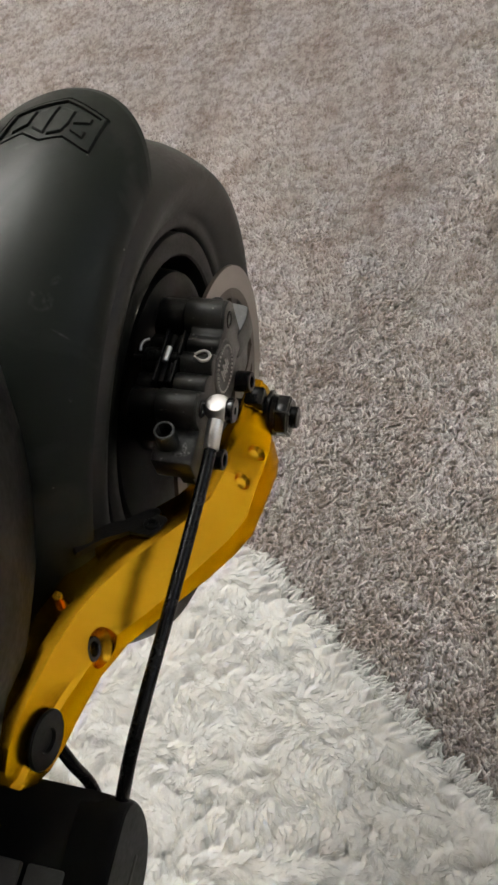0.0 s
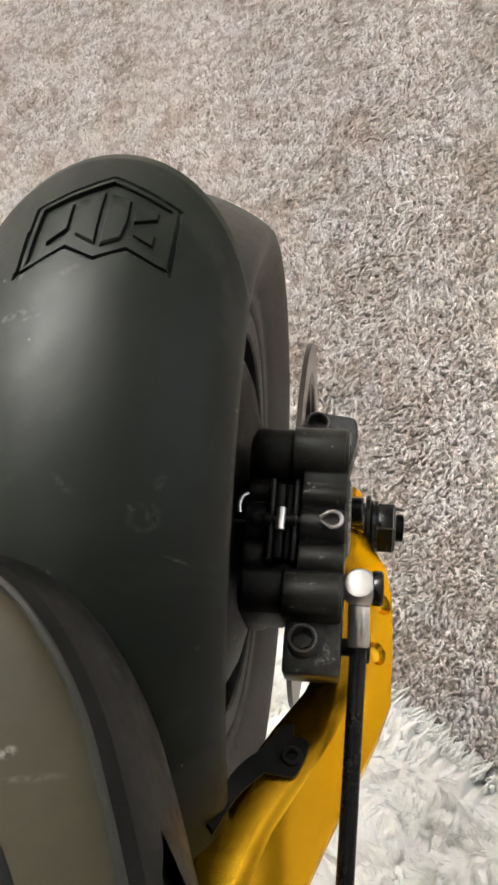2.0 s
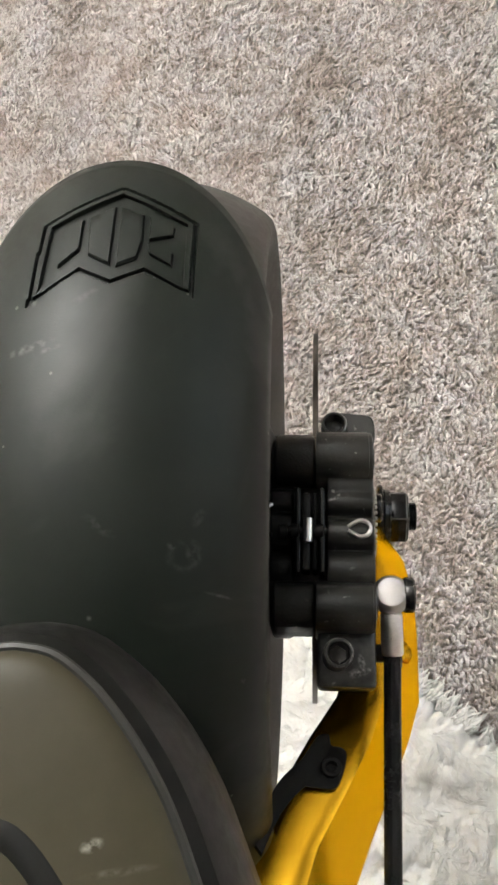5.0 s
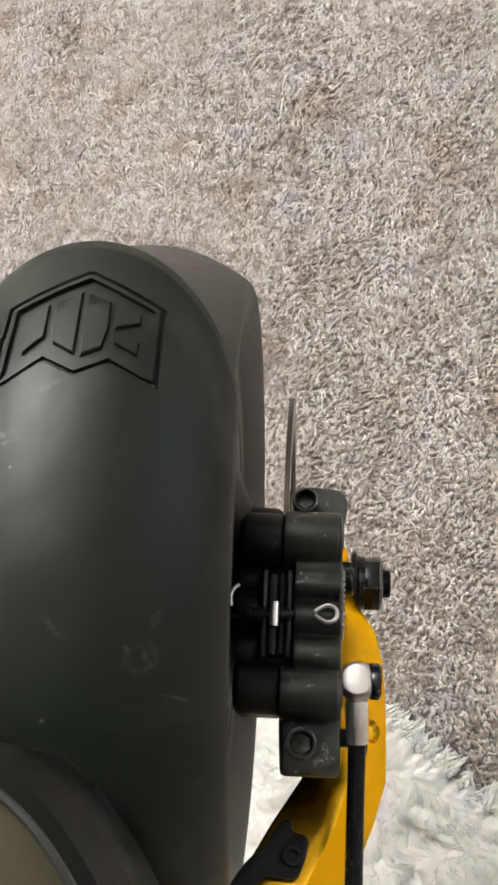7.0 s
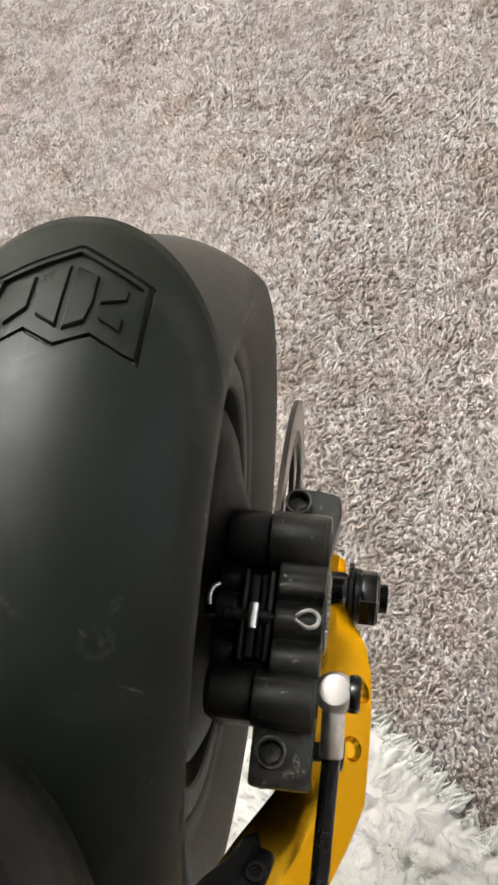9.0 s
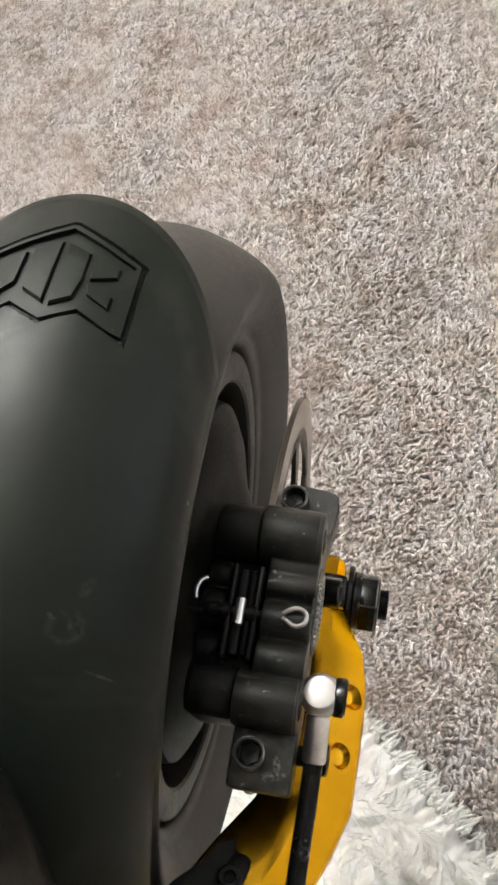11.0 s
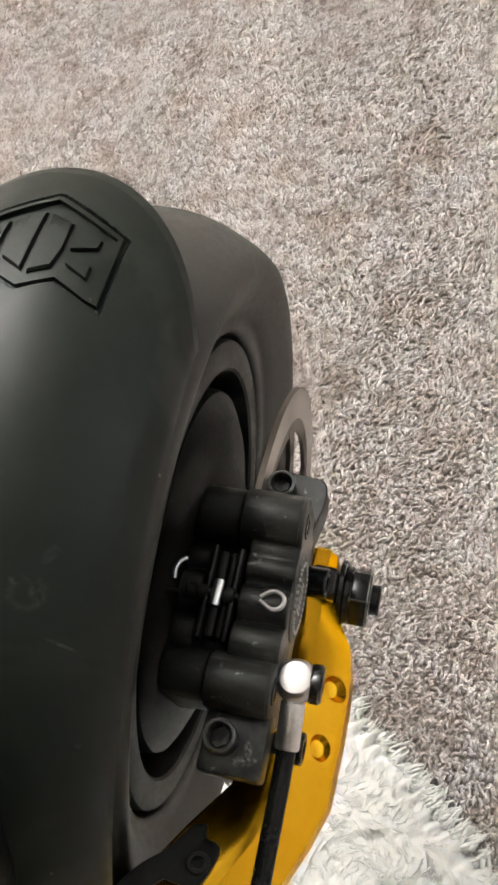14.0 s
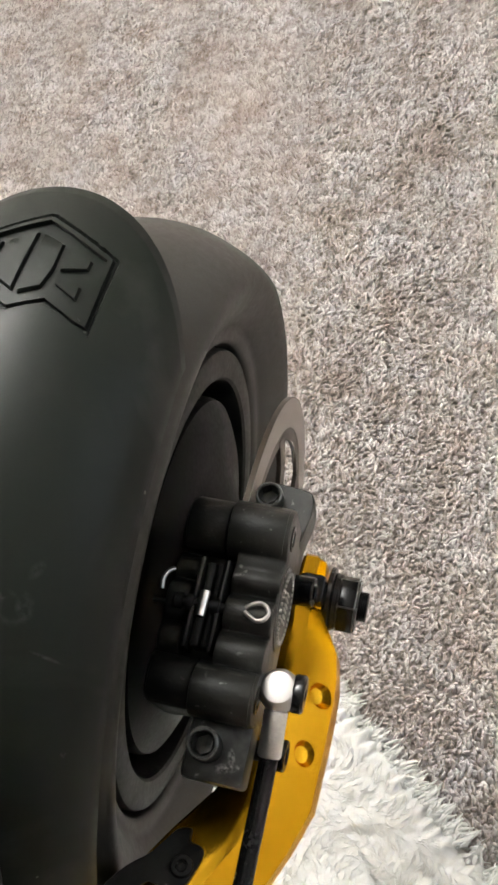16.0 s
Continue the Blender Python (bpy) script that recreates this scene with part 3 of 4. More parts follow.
# loose fibres lying on the locks
wr = np.random.default_rng(31)
n = 32000
gu, gv = wr.uniform(-0.60, 0.31, n), wr.uniform(0.002, 0.39, n)
near_view = (gu > -0.18) | (gv < 0.07)
gu, gv = gu[near_view], gv[near_view]
n = len(gu)
near = np.clip(1 - gv / 0.035, 0, 1)
turn = -math.pi / 2 + (field(gu, gv, 36, 21) * 2.2 + wr.normal(0, 0.5, n)) * (1 - 0.85 * near)
ln = wr.uniform(0.004, 0.009, n) * (1 + 0.7 * near)
tu, tv = gu + np.cos(turn) * ln, gv + np.sin(turn) * ln
roots, tips = on_rug(gu, gv, -0.0008), on_rug(tu, tv, wr.uniform(-0.0004, 0.0012, n))
bends = on_rug(gu * 0.5 + tu * 0.5, gv * 0.5 + tv * 0.5, wr.uniform(0.0002, 0.0014, n)) * 2 - (roots + tips) / 2
wool = strands("wool_fibre", roots, tips, bends, wr.uniform(0.00028, 0.00055, n), RUG, sides=3, steps=3, taper=0.4)
wool.parent = rug
tagged(wool, "fine loose white wool fibres", kind="stuff")
# locks that hang over the edge onto the carpet
wr = np.random.default_rng(41)
m = 240
lu = np.sort(wr.uniform(-0.60, 0.315, m))
lean, reach = wr.normal(0, 0.28, m) + 0.35 * field(lu, lu * 0, 60, 41), wr.uniform(0.007, 0.016, m)
who = np.repeat(np.arange(m), 14)
k = len(who)
du = wr.normal(0, 0.0026, k)
ru, rv = lu[who] + du, wr.uniform(0.004, 0.013, k)
ln = reach[who] * wr.uniform(0.6, 1.12, k)
tu, tv = ru + np.sin(lean[who]) * ln - du * wr.uniform(0.3, 0.9, k), rv - np.cos(lean[who]) * ln
fz = wr.uniform(0.0045, 0.009, k)
axes = np.stack([ALONG, INTO])
place = lambda u, v, z: np.concatenate([EDGE + np.stack([u, v], 1) @ axes, z[:, None]], 1)
fringe = strands("yarn_end", place(ru, rv, np.full(k, 0.004)), place(tu, tv, fz), place(ru * 0.5 + tu * 0.5, rv * 0.5 + tv * 0.5, wr.uniform(0.010, 0.016, k)), wr.uniform(0.0008, 0.0014, k), RUG, sides=4, steps=3, fat=(1.1, 1.15, 0.95, 0.35), seed=6)
fringe.parent = rug
tagged(fringe, "white wool locks hanging over the rug's edge", kind="stuff")

# ---- scooter ----
scooter = tagged(new("electric_scooter"), "black electric scooter with gold swing arm, leaning on a stool", "scooter")
scooter.matrix_world = pose(0, 0, 0.39446, 0, 10.8, 0)

# tyre, rim, hub
bm = bmesh.new()
TYRE = [(18, 81.4), (23.6, 81.6), (25.0, 81.9), (26.0, 83.2), (26.4, 85.6), (26.6, 87.2), (27.4, 88.2), (28.6, 89.6), (30.4, 92.4), (32.6, 96.4), (34.3, 100), (35.2, 102.8), (35.3, 105.0), (34.5, 107.1), (32.4, 109.1), (29, 111.4), (25, 113.6), (19, 116.4), (13, 118.4), (6, 119.7)]
lathe_x(bm, TYRE + [(0, 120)] + [(-x, r) for x, r in reversed(TYRE)], 128)
part("tyre", bm, RUBBER, scooter, "smooth black rubber tyre", angle=50)
bm = bmesh.new()
RIM = [(17.5, 79.9), (24.0, 79.7), (25.2, 79.2), (25.8, 78.0), (25.9, 73), (25.6, 70.2), (24.8, 69.2), (19, 68.4), (6, 68)]
lathe_x(bm, [(-x, r) for x, r in RIM] + list(reversed(RIM)), 96)
rim = part("rim", bm, RIMBLACK, scooter, "satin black wheel rim", angle=32)
bm = bmesh.new()
HUB = [(6, 68.1), (4, 66.8), (3.4, 64.5), (5, 63.2), (21, 62.4), (23.2, 61.6), (24.4, 59.6), (27, 54), (29, 46), (31, 38), (34, 31), (36, 27), (46, 26), (48, 24.5), (48.5, 9)]
lathe_x(bm, [(-x, r) for x, r in HUB] + list(reversed(HUB)), 96, caps=True)
part("hub_motor", bm, HUBSHADE, rim, "black hub motor with a deep recess at the rim", angle=32)


# brake disc with windows
def ring_disc(bm, x0, x1, r0, r1, sides=120, a0=0.0, a1=2 * math.pi):
    full = abs(a1 - a0 - 2 * math.pi) < 1e-6
    count = sides if full else max(3, int(sides * (a1 - a0) / (2 * math.pi)))
    rings = []
    for k in range(count if full else count + 1):
        an = a0 + (a1 - a0) * k / count
        c, s = math.cos(an), math.sin(an)
        rings.append([V(x0, r0 * c, r0 * s), V(x1, r0 * c, r0 * s), V(x1, r1 * c, r1 * s), V(x0, r1 * c, r1 * s)])
    if full:
        rings.append(rings[0])
    loft(bm, rings, not full)


bm = bmesh.new()
ring_disc(bm, 48.9, 50.7, 56.5, 66.6)
disc = part("brake_disc", bm, STEEL, scooter, "brushed steel brake disc with cut-out windows", angle=30)
bm = bmesh.new()
ring_disc(bm, 49.1, 50.5, 52, 56.6)
ring_disc(bm, 49.0, 50.6, 66.5, 66.9)
ring_disc(bm, 49.1, 50.5, 20, 33)
for k in range(6):
    an = k * math.pi / 3 + 0.30
    lean_k = 0.35
    ring = []
    for r, da, w in ((32, 0.0, 5.0), (43, lean_k * 0.5, 3.6), (54, lean_k, 5.0)):
        c, s = math.cos(an + da), math.sin(an + da)
        ring.append([V(x, r * c - sg * w * s, r * s + sg * w * c) for x, sg in ((49.0, -1), (50.6, -1), (50.6, 1), (49.0, 1))])
    loft(bm, ring)
part("disc_carrier", bm, CARRIER, disc, "browned steel spokes of the disc", angle=30)

# axle hardware
bm = bmesh.new()
rod(bm, V(-80, 0, 0), V(74, 0, 0), 6.0 * U, 20)
rod(bm, V(74, 0, 0), V(86.5, 0, 0), 5.0 * U, 20)
for k in range(7):
    turned(bm, V(82.6 + k * 0.55, 0, 0), Vector((1, 0, 0)), [(0, 4.9 * U), (0.25 * U, 5.25 * U), (0.5 * U, 4.9 * U)], 20)
axle = part("axle", bm, GLOSS, scooter, "black threaded steel axle")
bm = bmesh.new()
turned(bm, V(72.4, 0, 0), Vector((1, 0, 0)), [(0, 11.0 * U), (0.4 * U, 11.6 * U), (1.6 * U, 11.6 * U), (2.0 * U, 11.0 * U)], 32)
turned(bm, V(74.4, 0, 0), Vector((1, 0, 0)), [(0, 9.6 * U), (0.5 * U, 10.0 * U), (1.8 * U, 9.6 * U)], 32)
part("washer", bm, GLOSS, axle)
bm = bmesh.new()
turned(bm, V(76.0, 0, 0), Vector((1, 0, 0)), [(0, 9.4 * U), (0.3 * U, 9.8 * U), (1.0 * U, 9.6 * U), (1.2 * U, 9.0 * U)], 32)
part("nut_flange", bm, GLOSS, axle)
bm = bmesh.new()
turned(bm, V(76.2, 0, 0), Vector((1, 0, 0)), [(0, 9.6 * U), (0.5 * U, 10.2 * U), (6.4 * U, 10.2 * U), (7.2 * U, 9.2 * U), (7.2 * U, 5.2 * U)], 6, spin=0.35 + math.pi / 6)
bmesh.ops.bevel(bm, geom=list(bm.edges), offset=0.30 * U, segments=1, affect="EDGES", profile=0.5, material=1)
part("hex_nut", bm, GLOSS, axle, "black hexagon axle nut with worn edges", angle=30).data.materials.append(WORNEDGE)
bm = bmesh.new()
block(bm, (63.4, -5.6, -4), (72.6, 4.4, 17.5), 1.8)
part("torque_block", bm, GLOSS, axle, "black block seated in the arm's axle slot")

# fender: a domed section swept about the axle, its tail cut to a rounded end
SECTION = [(0, 145.5), (5, 145.3), (10, 144.6), (15, 143.3), (20, 141.5), (24, 139.6), (28, 137.3), (31, 135.1), (34, 132.4), (36, 130.0), (37.4, 127.8), (38.3, 125.9), (38.8, 123.8)]


def tail_angle(x, r):
    y = 5 + 57 * math.sqrt(max(0.0, 1 - (x / 40.5) ** 2))
    return math.asin(min(1, y / r))


FIELD = [(1.6, 49.3), (20.4, 39.3), (20.8, 16.1), (9.2, 21.8), (1.5, 18.0), (-6.4, 21.9), (-18.8, 13.5), (-17.8, 38.3)]


def within(poly, x, y):
    hit_odd = False
    for (xa, ya), (xb, yb) in zip(poly, poly[1:] + poly[:1]):
        if (ya > y) != (yb > y) and x < xa + (xb - xa) * (y - ya) / (yb - ya):
            hit_odd = not hit_odd
    return hit_odd


def glide(rows, n_):
    """Rows of numbers with n_ - 1 smooth in-between rows in each gap."""
    out = []
    for i in range(len(rows) - 1):
        p0, p1, p2, p3 = rows[max(i - 1, 0)], rows[i], rows[i + 1], rows[min(i + 2, len(rows) - 1)]
        for k in range(n_):
            t = k / n_
            out.append(tuple(b + 0.5 * t * (c - a + t * (2 * a - 5 * b + 4 * c - d + t * (3 * (b - c) + d - a))) for a, b, c, d in zip(p0, p1, p2, p3)))
    return out + [tuple(rows[-1])]


SMOOTH = glide([(-x, r) for x, r in reversed(SECTION[1:])] + SECTION, 8)


def fender_r(x):
    ax = abs(x)
    for (a, ra), (b, rb) in zip(SMOOTH, SMOOTH[1:]):
        if b < 0:
            continue
        if ax <= b:
            return ra + (rb - ra) * (ax - a) / (b - a)
    return SECTION[-1][1]


COLUMNS = [k * 0.55 for k in range(-42, 43)]
SIDE = [(x, r) for x, r in glide(SECTION, 2) if x > 23.5]
ACROSS = [(-x, r) for x, r in reversed(SIDE)] + [(x, fender_r(x)) for x in COLUMNS] + SIDE
FRONT = -1.42
bm = bmesh.new()
outer, inner = [], []
NA = 230
for x, r in ACROSS:
    end = tail_angle(x, r)
    row_o, row_i = [], []
    for k in range(NA + 1):
        part_way = 0.80 * k / 80 if k < 80 else 0.80 + 0.20 * (k - 80) / (NA - 80)
        ph = FRONT + (end - FRONT) * part_way
        roll_in = 1.2 * max(0.0, (part_way - 0.985) / 0.015)
        sunk = 1.1 if ph > 0 and within(FIELD, x, r * math.sin(ph)) else 0.0
        row_o.append(V(x, (r - roll_in * 0.6 - sunk) * math.sin(ph), (r - roll_in * 0.6 - sunk) * math.cos(ph)))
        xi, ri = x * (1 - 2.6 / 41), r - 2.6
        row_i.append(V(xi, ri * math.sin(ph), ri * math.cos(ph)))
    outer.append([bm.verts.new(p) for p in row_o])
    inner.append([bm.verts.new(p) for p in row_i])
for grid in (outer, inner):
    for a, b in zip(grid, grid[1:]):
        for k in range(NA):
            bm.faces.new((a[k], b[k], b[k + 1], a[k + 1]))
for i in range(len(outer) - 1):
    for k in (0, NA):
        bm.faces.new((outer[i][k], outer[i + 1][k], inner[i + 1][k], inner[i][k]))
for i in (0, -1):
    for k in range(NA):
        bm.faces.new((outer[i][k], outer[i][k + 1], inner[i][k + 1], inner[i][k]))
fender = part("rear_fender", bm, FENDER, scooter, "moulded matt black plastic mudguard with raised emblem", angle=45)


def on_fender(x, y, up=0.0):
    r = fender_r(x) + up
    return V(x, y, math.sqrt(max(1.0, r * r - y * y)))


def strip(bm, pts, width, high):
    """A raised strip that follows the fender."""
    rows = []
    fine = []
    for a, b in zip(pts, pts[1:]):
        for k in range(5):
            fine.append((a[0] + (b[0] - a[0]) * k / 5, a[1] + (b[1] - a[1]) * k / 5))
    fine.append(pts[-1])
    for i, p in enumerate(fine):
        q0, q1 = fine[max(i - 1, 0)], fine[min(i + 1, len(fine) - 1)]
        dx, dy = q1[0] - q0[0], q1[1] - q0[1]
        n_ = math.hypot(dx, dy) or 1
        ox, oy = -dy / n_ * width / 2, dx / n_ * width / 2
        rows.append([on_fender(p[0] - ox, p[1] - oy, -2.0), on_fender(p[0] - ox * 0.6, p[1] - oy * 0.6, high), on_fender(p[0] + ox * 0.6, p[1] + oy * 0.6, high), on_fender(p[0] + ox, p[1] + oy, -2.0)])
    loft(bm, rows)


def plate(bm, poly, high):
    """A raised flat-topped patch that follows the fender."""
    cxm, cym = sum(p[0] for p in poly) / len(poly), sum(p[1] for p in poly) / len(poly)
    ring = []
    for a, b in zip(poly, poly[1:] + poly[:1]):
        for k in range(4):
            ring.append((a[0] + (b[0] - a[0]) * k / 4, a[1] + (b[1] - a[1]) * k / 4))
    rings = []
    for f, up in ((1.0, -2.0), (0.97, high - 0.5), (0.90, high), (0.5, high), (0.02, high)):
        rings.append([on_fender(cxm + (x - cxm) * f, cym + (y - cym) * f, up) for x, y in ring])
    loft(bm, rings)


FRAME = [(1.6, 47.6), (18.8, 38.4), (19.1, 18.4), (9.2, 23.4), (1.5, 19.6), (-6.4, 23.5), (-17.0, 16.2), (-16.2, 37.4), (1.6, 47.6)]
bm = bmesh.new()
strip(bm, FRAME, 2.0, 0.2)
part("emblem_frame", bm, FENDER, fender)
for poly in ([(-12.6, 35.6), (-7.3, 38.6), (-7.2, 28.6), (-12.2, 23.8)], [(-5.9, 39.2), (0.4, 42.8), (0.8, 23.4), (-4.8, 26.6)], [(1.8, 42.6), (7.6, 40.0), (8.0, 31.5), (7.0, 25.6), (2.2, 23.0)],
             [(9.0, 39.2), (15.3, 36.6), (15.2, 33.8), (9.4, 31.6)], [(9.2, 30.3), (15.4, 28.2), (15.4, 24.4), (9.8, 27.4)]):
    bm = bmesh.new()
    plate(bm, poly, -0.05)
    part("emblem_plate", bm, FENDER, fender)
# bracket between fender and arm
BRACKET = glide([(33.5, -107), (37, -97), (41, -90.6), (46, -86), (49.6, -80.6), (51.2, -79.2), (53.4, -78.8), (54.0, -79.6), (54.2, -81.4), (54.8, -82.1), (57.2, -82.5), (58.5, -83.6), (58.6, -85.4), (57.9, -88.6), (56.6, -92), (55.6, -93.3), (53.8, -93.7), (48.4, -93.2), (46.4, -93.6), (40.6, -100.2), (36, -110)], 3)


def bracket_z(x, y):
    return 56.8 + (-80 - y) * 0.50 + max(0.0, 45 - x) * 0.55


bm = bmesh.new()
loft(bm, [[V(48 + (x - 48) * f, -89 + (y + 89) * f, bracket_z(x, y) + dz) for x, y in BRACKET] for dz, f in ((-3.2, 1.0), (-0.6, 1.0), (0, 0.965))])
bracket = part("fender_bracket", bm, SHADE, fender)
socket_bolt("bolt", bracket, V(54.4, -88.2, 60.7), Vector((0.0, 0.42, 0.9)), 3.0 * U, 1.3 * U, SHADE, sides=18, socket=0.5)

# swing arm, lofted through its stations: y, inner x, fold x, outer x, bottom, outer top, fold top, inner top
ARM = [(13, 64, 66, 69, -4, 4, 7, 7), (11, 63, 67, 71, -9, 8, 12, 12), (4.5, 62.5, 67, 72, -13, 12, 15, 15), (-6, 62, 67, 72.5, -14, 12, 16, 16), (-13, 62, 68, 76.5, -12, 14, 20, 19), (-20, 61.5, 68.5, 80.5, -8, 17.5, 24.5, 24), (-30, 61, 69, 82.5, -2, 22.5, 30.5, 29), (-40, 60.5, 69.3, 83, 4, 27, 36, 34),
       (-52, 62, 69.3, 83, 10, 31, 42, 41.5), (-68, 56.2, 68.5, 82.6, 17, 34, 49, 49.5),
       (-80, 48.2, 64.5, 78.6, 22, 38, 55, 56), (-94, 40, 57, 72.5, 29, 44, 62, 63), (-108, 32, 49, 66, 38, 50, 68, 69), (-120, 30.5, 45, 61, 45, 57, 74, 74), (-132, 30, 43, 56, 53, 66, 80.5, 80.5),
       (-146, 30, 42.5, 52.5, 60, 74, 88, 88), (-160, 30, 43, 50, 62, 79, 94.5, 94.5), (-172, 30, 43, 48.5, 64, 82, 98, 98), (-180, 30, 42.5, 47.5, 67, 83, 97, 97), (-186, 30, 42, 46.5, 73, 83, 93, 93), (-189, 31, 41, 45, 79, 83, 87, 87)]

ARM = [tuple(a + (b - a) * k / 3 for a, b in zip(p, q)) for p, q in zip(ARM, ARM[1:]) for k in range(3)] + [ARM[-1]]
swing_arm_rings = []
for y, xi, xf, xo, zb, zo, zf, zi in ARM:
    zi -= 2.6 * max(0.0, min(1.0, (-30 - y) / 25, (y + 172) / 25))
    swing_arm_rings.append([V(*p) for p in ((xi, y, zb), (xo - 0.9, y, zb), (xo, y, zb + 1.0), (xo, y, (zb + zo) / 2), (xo - 0.6, y, zo - 1), (xo - 2.2, y, zo + 1.0), (xf + 1.6, y, zf - 0.6), (xf - 0.6, y, zf + 0.1), (xf - 3, y, zf + 0.3), (xi + 0.8, y, zi), (xi, y, zi - 0.8))])
bm = bmesh.new()
loft(bm, swing_arm_rings)
swing_arm = part("swing_arm", bm, GOLD, scooter, "gold anodised cast swing arm with chamfered edges", angle=17)
bm = bmesh.new()
loft(bm, [[Vector((-p.x, p.y, p.z)) for p in ring] for ring in swing_arm_rings])
part("swing_arm", bm, GOLD, scooter, "gold anodised cast swing arm with chamfered edges", angle=17)
# drilled dishes in the slanted face
bm = bmesh.new()
nrm = Vector((0.62, 0.18, 0.76)).normalized()
for y, z, x in ((-34.9, 27.4, 78.4), (-52.9, 35.9, 78.0)):
    turned(bm, V(x, y, z) - nrm * 2.8 * U, nrm, [(0, 0.3 * U), (0.3 * U, 2.4 * U), (1.4 * U, 3.4 * U), (2.9 * U, 4.4 * U), (12 * U, 4.6 * U)], 28)
carve(swing_arm, bm)
bm = bmesh.new()
turned(bm, V(48.0, -173, 81), Vector((1, -0.05, 0.1)), [(0, 9.8 * U), (0.6 * U, 9.8 * U), (1.1 * U, 9.3 * U), (1.2 * U, 4.2 * U), (0.1 * U, 3.8 * U)], 36)
pivot = part("pivot_bolt", bm, SKIRT, swing_arm, "flat black pivot bolt with hexagon socket")
bm = bmesh.new()
rod(bm, V(35.5, -126.5, 77), V(36.0, -126.5, 80.2), 1.7 * U, 14)
part("rivet", bm, GOLD, swing_arm)
bm = bmesh.new()
turned(bm, V(49.0, -139, 68), Vector((1, 0.12, 0.25)), [(0, 5.6 * U), (3.4 * U, 7.2 * U), (20 * U, 8.0 * U)], 24)
carve(swing_arm, bm)
socket_bolt("bolt", swing_arm, V(48.4, -139.6, 69), Vector((1, 0.1, 0.3)), 4.4 * U, 2.2 * U, GLOSS)

# caliper: two lobed halves over the disc, bolted together, with the pads between
def lobed(b, x0, x1, lobes, base, ends, soft=0.7, bevel=1.4):
    """A body whose top runs over rounded lobes (y, z, r), drawn along x with rounded ends."""
    ya, yb = ends
    ys = [ya + (yb - ya) * k / 110 for k in range(111)]

    def top(y):
        tot = 0.0
        for cy, cz, r in lobes:
            d = abs(y - cy)
            z = cz + math.sqrt(r * r - d * d) if d < r * 0.92 else cz + r * 0.39 - (d - r * 0.92) * 2.35
            tot += math.exp(min(60.0, (z - 60) / soft))
        return max(base + 6, 60 + soft * math.log(tot + 1e-9))

    rings = []
    for x, inset in ((x0, bevel), (x0 + bevel * 0.3, bevel * 0.3), (x0 + bevel, 0), (x1 - bevel, 0), (x1 - bevel * 0.3, bevel * 0.3), (x1, bevel)):
        f = 1 - 2 * inset / (yb - ya)
        mid = (ya + yb) / 2
        rings.append([V(x, mid + (y - mid) * f, top(y) - inset) for y in ys] + [V(x, mid + (yb - mid) * f, base), V(x, mid + (ya - mid) * f, base)])
    loft(b, rings)


LOBES = [(-2.4, 74.6, 7.6), (-10.4, 69.4, 8.6), (-16.0, 75.4, 3.1), (-20.6, 70.4, 5.0), (-25.2, 76.3, 4.1), (-30.4, 71.0, 5.0), (-35.6, 75.8, 4.9), (-40.6, 68.4, 6.2), (-46.0, 77.2, 6.4)]
b = bmesh.new()
lobed(b, 53.2, 66.4, LOBES, 52, (-52.6, 5.4), bevel=0.8)
caliper = part("brake_caliper", b, BLACK, scooter, "black hydraulic brake caliper with ribbed body", angle=40)


def cal(name, build, mat=BLACK, label="", angle=38.0):
    b = bmesh.new()
    build(b)
    return part(name, b, mat, caliper, label, angle)


# the bosses at both ends reach over the disc to the joint
cal("boss", lambda b: lobed(b, 49.9, 65.2, [(-2.4, 74.9, 7.7)], 58, (-10.2, 5.5), bevel=0.45), angle=40)
cal("boss", lambda b: lobed(b, 49.9, 65.6, [(-46.0, 77.5, 6.5)], 60, (-52.8, -38.8), bevel=0.45), angle=40)
# inner side takes the darkened black, standing in for shade under the fender
cal("inner_half", lambda b: lobed(b, 36.8, 43.6, [(-2.6, 70.4, 7.6), (-15.0, 72.0, 3.6), (-24.2, 73.4, 5.4), (-34.6, 72.0, 4.8), (-45.0, 73.0, 6.4)], 50, (-51.4, 5.0), bevel=1.6), SHADE, "inner half of the caliper, its black darkened for shade")
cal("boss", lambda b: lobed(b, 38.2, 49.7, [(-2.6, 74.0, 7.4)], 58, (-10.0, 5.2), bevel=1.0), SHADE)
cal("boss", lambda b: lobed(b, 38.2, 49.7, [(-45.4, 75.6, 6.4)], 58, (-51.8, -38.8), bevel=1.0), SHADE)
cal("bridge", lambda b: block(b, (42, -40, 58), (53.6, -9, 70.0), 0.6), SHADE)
cal("brake_pad", lambda b: block(b, (44.2, -37, 64), (45.6, -12.4, 79.6), 0.5), GLOSS)
cal("brake_pad", lambda b: block(b, (46.0, -36, 64), (48.4, -13.4, 77.6), 0.7), SHADE)
cal("brake_pad", lambda b: block(b, (51.0, -37, 64), (52.4, -12.4, 79.6), 0.5), GLOSS)
cal("brake_pad", lambda b: block(b, (48.9, -36, 64), (50.6, -13.4, 77.6), 0.7), SHADE)
cal("mount_tab", lambda b: block(b, (50.4, -67.4, 60), (66.6, -50, 72.6), 1.3))


